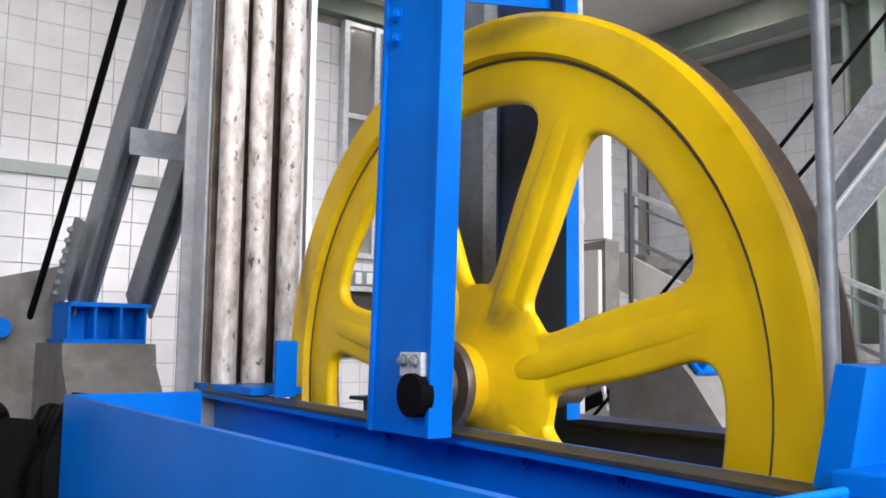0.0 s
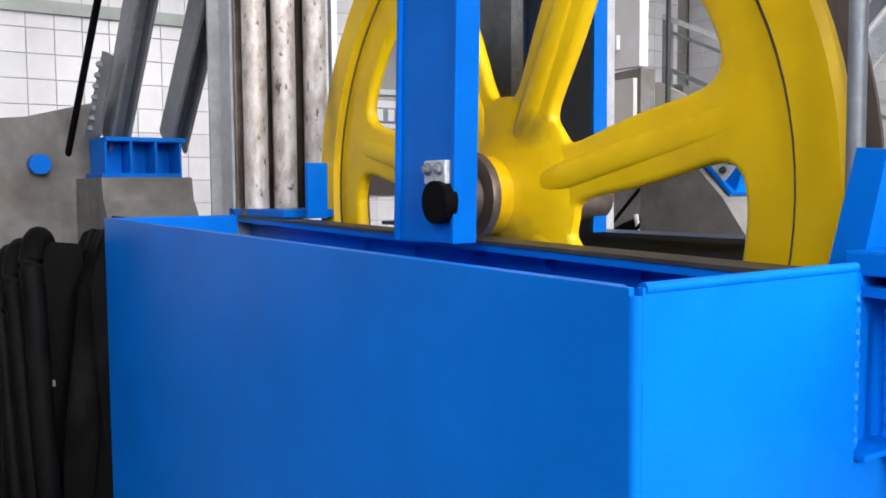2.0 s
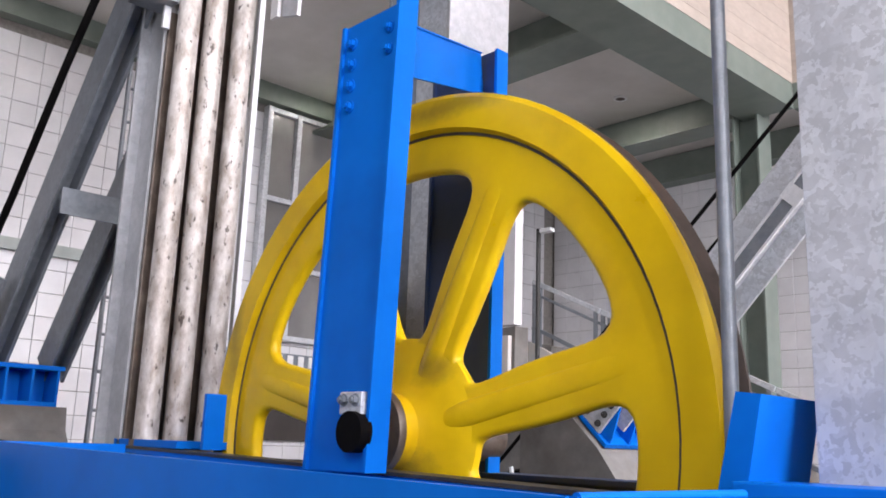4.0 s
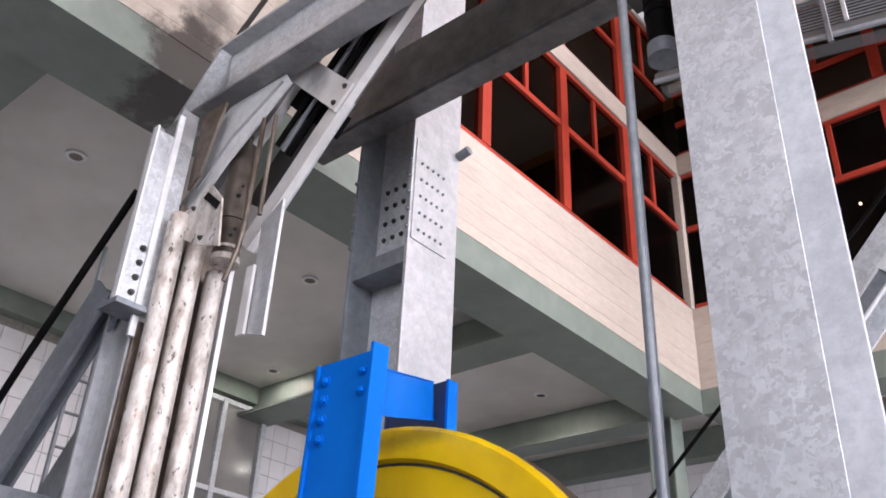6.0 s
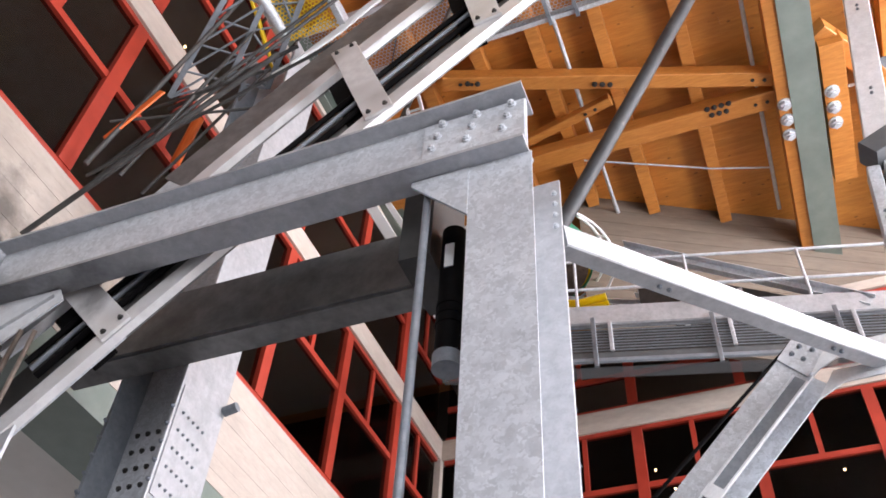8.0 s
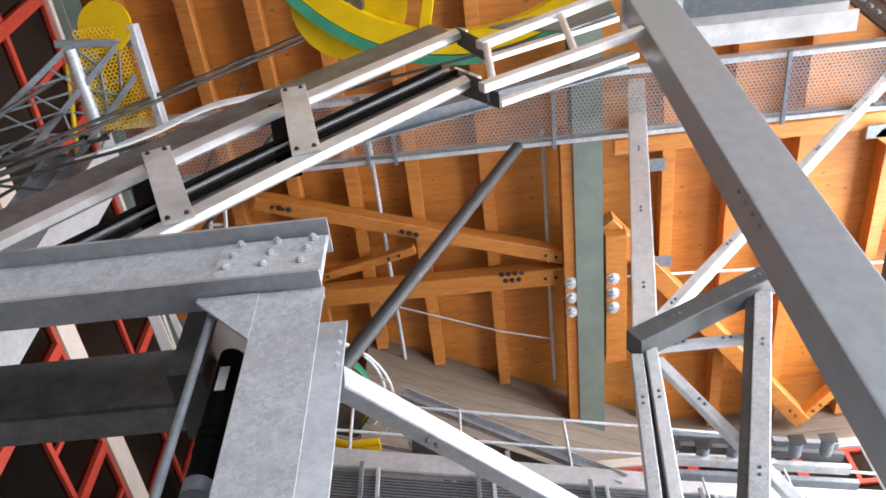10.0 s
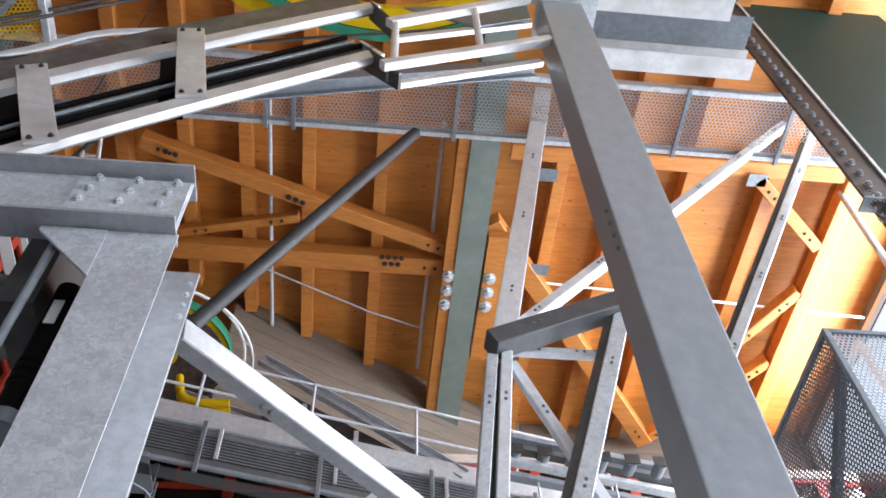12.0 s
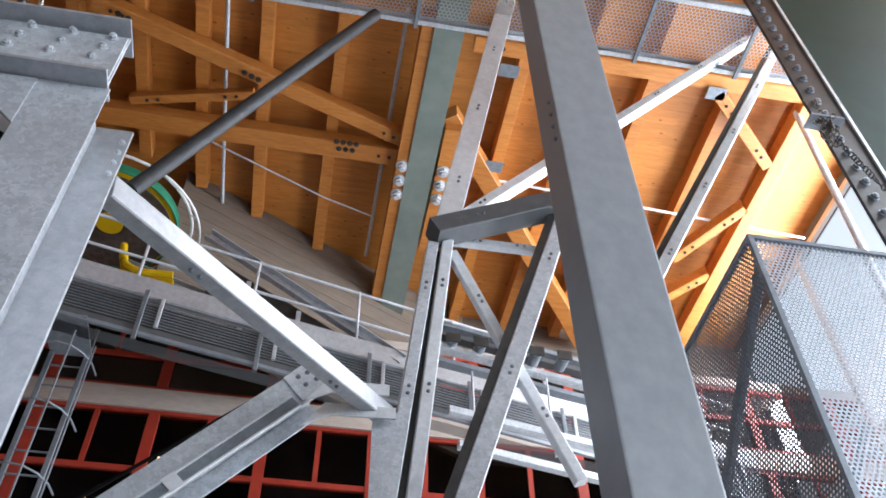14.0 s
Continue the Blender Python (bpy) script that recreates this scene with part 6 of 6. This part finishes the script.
for a in np.linspace(-2.0, 1.2, 8):
    part("hoop_tie", Geo().cyl((-2.6 + 1.07 * math.cos(a), 8.35 + 1.07 * math.sin(a), 11.1), (-2.6 + 1.2 * math.cos(a), 8.35 + 1.2 * math.sin(a), 10.95), 0.014, 8), WHITE, rl)
part("web_disc", Geo().cyl((-2.6, 8.35, 10.93), (-2.6, 8.35, 10.95), 0.83, 40), RUSTY, rl, "grimy brown wheel face")
yg = thing("yellow_guide", (-1.9, 8.0, 9.7), "yellow curved rope guide on the walkway", "rope guide")
for dy in (0.0, 0.14):
    part("guide_bar", Geo().tube(smooth_line([(-2.2, 8.0 + dy, 10.15), (-2.12, 8.0 + dy, 9.85), (-1.9, 8.0 + dy, 9.72), (-1.5, 8.0 + dy, 9.72)]), 0.05, 10), YELLOW, yg, smooth=True)

# stringers and machinery along the lower walkway
for a, b, h in (((-1.27, 8.36, 10.90), (1.47, 8.36, 9.00), 0.16), ((-2.3, 8.6, 10.4), (-1.0, 8.6, 9.9), 0.10), ((-1.2, 8.7, 10.3), (1.3, 8.7, 9.0), 0.10)):
    solid("roller_beam", Geo().beam(a, b, u_prof(h, 0.1, 0.012)), GALV, "galvanized sloping roller beam above the walkway", "steel member", "roller beams")
tr = thing("rope_trough", (0.2, 9.0, 9.3), "dark sooty rope trough sloping above the walkway", "trough")
part("side_plate", Geo().prism([(-1.14, 8.40, 10.53), (1.42, 8.40, 8.95), (1.42, 8.40, 8.80), (-0.2, 8.40, 8.85), (-1.14, 8.40, 9.75)], (0, 0.03, 0)), STEEL_K, tr)
for x in (-0.6, 0.1, 0.8):
    part("rib", Geo().box((x - 0.03, 8.34, 9.15), (x + 0.03, 8.398, 10.12 - 0.62 * (x + 0.6)), 0.004), GALV, tr)
cl_ = thing("access_ladder", (-2.3, 8.0, 5.5), "galvanized caged ladder hanging from the walkway", "ladder")
part("top_bracket", Geo().box((-2.55, 7.36, 8.30), (-2.10, 8.03, 8.33), 0.003), GALV_D, cl_)
for x in (-2.52, -2.14):
    part("stile", Geo().box((x - 0.03, 7.98, 5.46), (x + 0.02, 8.03, 8.7), 0.004), GALV_D, cl_)
for k in range(11):
    part("rung", Geo().cyl((-2.5, 8.0, 5.6 + 0.28 * k), (-2.16, 8.0, 5.6 + 0.28 * k), 0.011, 8), GALV_D, cl_)
for k in range(4):
    z = 5.75 + 0.75 * k
    part("cage_hoop", Geo().tube([(-2.33 + 0.36 * math.cos(a), 7.95 - 0.5 * math.sin(a), z) for a in np.linspace(0, math.pi, 9)], 0.011, 6), GALV_D, cl_)
for a in (0.5, 1.2, 1.9, 2.6):
    part("cage_bar", Geo().cyl((-2.33 + 0.37 * math.cos(a), 7.95 - 0.51 * math.sin(a), 5.6), (-2.33 + 0.37 * math.cos(a), 7.95 - 0.51 * math.sin(a), 8.2), 0.010, 6), GALV_D, cl_)
rm = thing("roller_battery", (2.6, 7.7, 8.6), "grimy galvanized roller battery with small wheels", "rollers")
for dz, m_ in ((0.0, GALV_D), (0.22, GALV), (0.42, BARGREY), (0.58, GALV_D)):
    part("rail_bar", Geo().beam((1.75, 7.6, 8.45 + dz), (3.9, 7.9, 8.3 + dz), r_prof(0.07, 0.12)), m_, rm)
for k in range(6):
    part("axle_plate", Geo().box((1.86 + 0.34 * k, 7.47, 8.66 - 0.02 * k), (2.04 + 0.34 * k, 7.485, 8.80 - 0.02 * k), 0.003), STEEL_K, rm, "sooty axle plate")
    part("roller", Geo().cyl((1.95 + 0.34 * k, 7.5, 8.72 - 0.02 * k), (1.95 + 0.34 * k, 7.72, 8.74 - 0.02 * k), 0.07, 16), GALV_D, rm, smooth=True)
part("hanger", Geo().beam((2.0, 7.6, 7.3), (3.9, 7.9, 7.2), r_prof(0.09, 0.09)), GALV, rm)
part("hanger", Geo().beam((1.9, 7.6, 7.75), (3.9, 7.9, 7.65), r_prof(0.09, 0.09)), GALV, rm)
for x in (2.2, 3.1):
    part("drop_bar", Geo().cyl((x, 7.65, 7.3), (x, 7.65, 8.4), 0.015, 8), GALV, rm)

bar("track_support", (-1.7, 3.6, 9.30), (1.76, 3.6, 10.60), 0.16, 0.14, GALV_D, "dull galvanized channel behind the inclined track")

# ---- roof details ----
for a, b in (((-1.36, 4.9, 12.74), (-1.38, 9.9, 12.74)), ((1.03, 5.4, 12.72), (1.03, 10.0, 12.72))):
    solid("conduit", Geo().cyl(a, b, 0.03, 12), GALV, "thin grey conduit pipe under the roof", "pipe", "roof conduits", smooth=True)
solid("conduit", Geo().tube([(-1.6, 8.05, 12.70), (-0.7, 8.45, 12.70), (0.2, 8.85, 12.70), (1.03, 9.12, 12.70)], 0.013, 8), GALV, "thin grey conduit pipe under the roof", "pipe", "roof conduits", smooth=True)
for x, y in ((-2.75, 6.05), (-2.62, 6.1), (-1.08, 6.66), (-0.98, 6.70), (-0.88, 6.74), (0.30, 7.6), (0.40, 7.6), (0.50, 7.6), (0.60, 7.6), (0.35, 7.72), (0.45, 7.72), (0.55, 7.72)):
    bolt(gb, (x, y, 12.50), (0, 0, -1), 0.03, 0.035, STEEL_K)
for x, y in ((5.56, 5.84), (2.55, 6.0), (2.7, 7.66)):
    solid("timber_plate", Geo().box((x - 0.14, y - 0.1, 12.50), (x + 0.14, y + 0.1, 12.515), 0.003), GALV_D, "galvanized joint plate on the roof timber", "plate", "timber plates")
solid("conduit", Geo().cyl((2.0, 8.0, 12.7), (8.2, 8.35, 12.7), 0.022, 10), WHITE, "white pipe under the lit roof", "pipe", "roof conduits", smooth=True)

# beams at the head of the tall column
hb = thing("head_girder", (2.4, 2.5, 9.3), "white painted girder bolted on the tall column", "girder")
part("girder", Geo().beam((1.4, 2.36, 9.42), (3.2, 2.36, 9.42), i_prof(0.24, 0.2)), STEEL_W, hb)
part("girder", Geo().beam((1.98, 2.9, 9.42), (3.55, 2.9, 9.42), i_prof(0.24, 0.2)), STEEL_W, hb)
part("soffit_plate", Geo().box((1.98, 2.47, 9.50), (3.5, 2.79, 9.51)), GALV_D, hb)
for x in (1.52, 1.78):
    bolt(hb, (x, 2.26, 9.42), (0, -1, 0), 0.02, 0.02, GALV_D)

# chain on the green column and pipe by the window
ch = thing("hoist_chain", (4.42, 3.3, 6.9), "dark hanging hoist chain in a bunch", "chain")
rng = random.Random(9)
for k in range(70):
    if k < 46:
        p = Vector((4.20 + rng.gauss(0, 0.06), 3.28 + rng.uniform(-0.05, 0.05), 7.62 + rng.gauss(0, 0.13)))
    else:
        p = Vector((4.22 + 0.010 * (k - 46), 3.28, 7.42 - 0.036 * (k - 46)))
    a = rng.uniform(0, 3.14)
    d = Vector((math.cos(a) * 0.02, math.sin(a) * 0.02, 0))
    part("link", Geo().tube([p + d * math.cos(s) + Vector((0, 0, 0.03 * math.sin(s))) for s in np.linspace(0, 2 * math.pi, 9)], 0.006, 5), RUSTY if k < 46 else STEEL_K, ch)
part("hook_bar", Geo().box((4.10, 3.26, 7.74), (4.40, 3.41, 7.76), 0.003), GALV_D, ch)
solid("corner_pipe", Geo().cyl((6.32, 6.0, 0.0), (6.9, 6.0, 12.6), 0.05, 14), GALV, "grey pipe in front of the bright window", "pipe", smooth=True)

# ---- tiles, last ----
def tile_mesh(w, h, d=0.018, c=0.006):
    bm = bmesh.new()
    back = [bm.verts.new((0, sx * w / 2, sz * h / 2)) for sx, sz in ((-1, -1), (1, -1), (1, 1), (-1, 1))]
    mid = [bm.verts.new((d - c / 2, sx * w / 2, sz * h / 2)) for sx, sz in ((-1, -1), (1, -1), (1, 1), (-1, 1))]
    top = [bm.verts.new((d, sx * (w / 2 - c), sz * (h / 2 - c))) for sx, sz in ((-1, -1), (1, -1), (1, 1), (-1, 1))]
    for u, v in ((back, mid), (mid, top)):
        for k in range(4):
            bm.faces.new((u[k], u[(k + 1) % 4], v[(k + 1) % 4], v[k]))
    bm.faces.new(top)
    bmesh.ops.recalc_face_normals(bm, faces=bm.faces)
    return bm


def tile_wall(wall, turn, place, cols, rows, w, h, near):
    """Tiles on a wall: those in the near stretch as pieces, the others joined."""
    bm = tile_mesh(w - 0.005, h - 0.005)
    bmesh.ops.rotate(bm, verts=bm.verts, cent=(0, 0, 0), matrix=Matrix.Rotation(turn, 3, 'Z'))
    me = bpy.data.meshes.new("tile")
    bm.to_mesh(me)
    me.materials.append(TILE)
    base = [v.co.copy() for v in bm.verts]
    faces = [[v.index for v in f.verts] for f in bm.faces]
    bm.free()
    verts, polys = [], []
    o = wloc(wall)
    for i in cols:
        for j in rows:
            p = place(i, j)
            if near(i, j):
                t = new("tile", me)
                t.parent = wall
                t.location = p - o
            else:
                k = len(verts)
                verts += [tuple(p + q - o) for q in base]
                polys += [[k + n for n in f] for f in faces]
    rest = bpy.data.meshes.new("far_tiles")
    rest.from_pydata(verts, [], polys)
    rest.materials.append(TILE)
    ob = new("far_tiles", rest)
    ob.parent = wall
    tagged(ob, kind="stuff")


tile_wall(wall_w, 0.0, lambda i, j: Vector((-9.07, 0.127 + 0.245 * i, 0.12 + 0.231 * j)), range(-25, 44), range(0, 23), 0.245, 0.231, lambda i, j: 5 <= i <= 20 and 6 <= j <= 22)
tile_wall(wall_n, -math.pi / 2, lambda i, j: Vector((-8.9 + 0.26 * i, 11.02, 0.12 + 0.231 * j)), range(0, 66), range(0, 23), 0.26, 0.231, lambda i, j: 4 <= i <= 18 and 7 <= j <= 22)

# ---- the gallery side of the hall at its true distance ----
BACK_NAMES = ("wall_west", "wall_north", "ceiling", "edge_beam", "cross_beam", "trim", "fascia", "floor_slab", "storey_band", "corner_post", "gallery_back_wall",
              "window_2", "window_3", "gallery_ceiling", "wall_plate_beam", "upper_west_wall", "downlight", "gallery_lamp", "tube_lamp", "window_4", "counter_hatch", "mezzanine_post")
done = set()
for ob in list(bpy.data.objects):
    if ob.parent is None and ob.type != 'LIGHT' and ob.name.split(".")[0] in BACK_NAMES:
        ob.location = set_back(ob.location)
        for o in [ob] + list(ob.children_recursive):
            if o.parent is not None:
                o.location = o.location * BACK
            if o.data is not None and o.data.name not in done:
                done.add(o.data.name)
                o.data.transform(Matrix.Scale(BACK, 4))
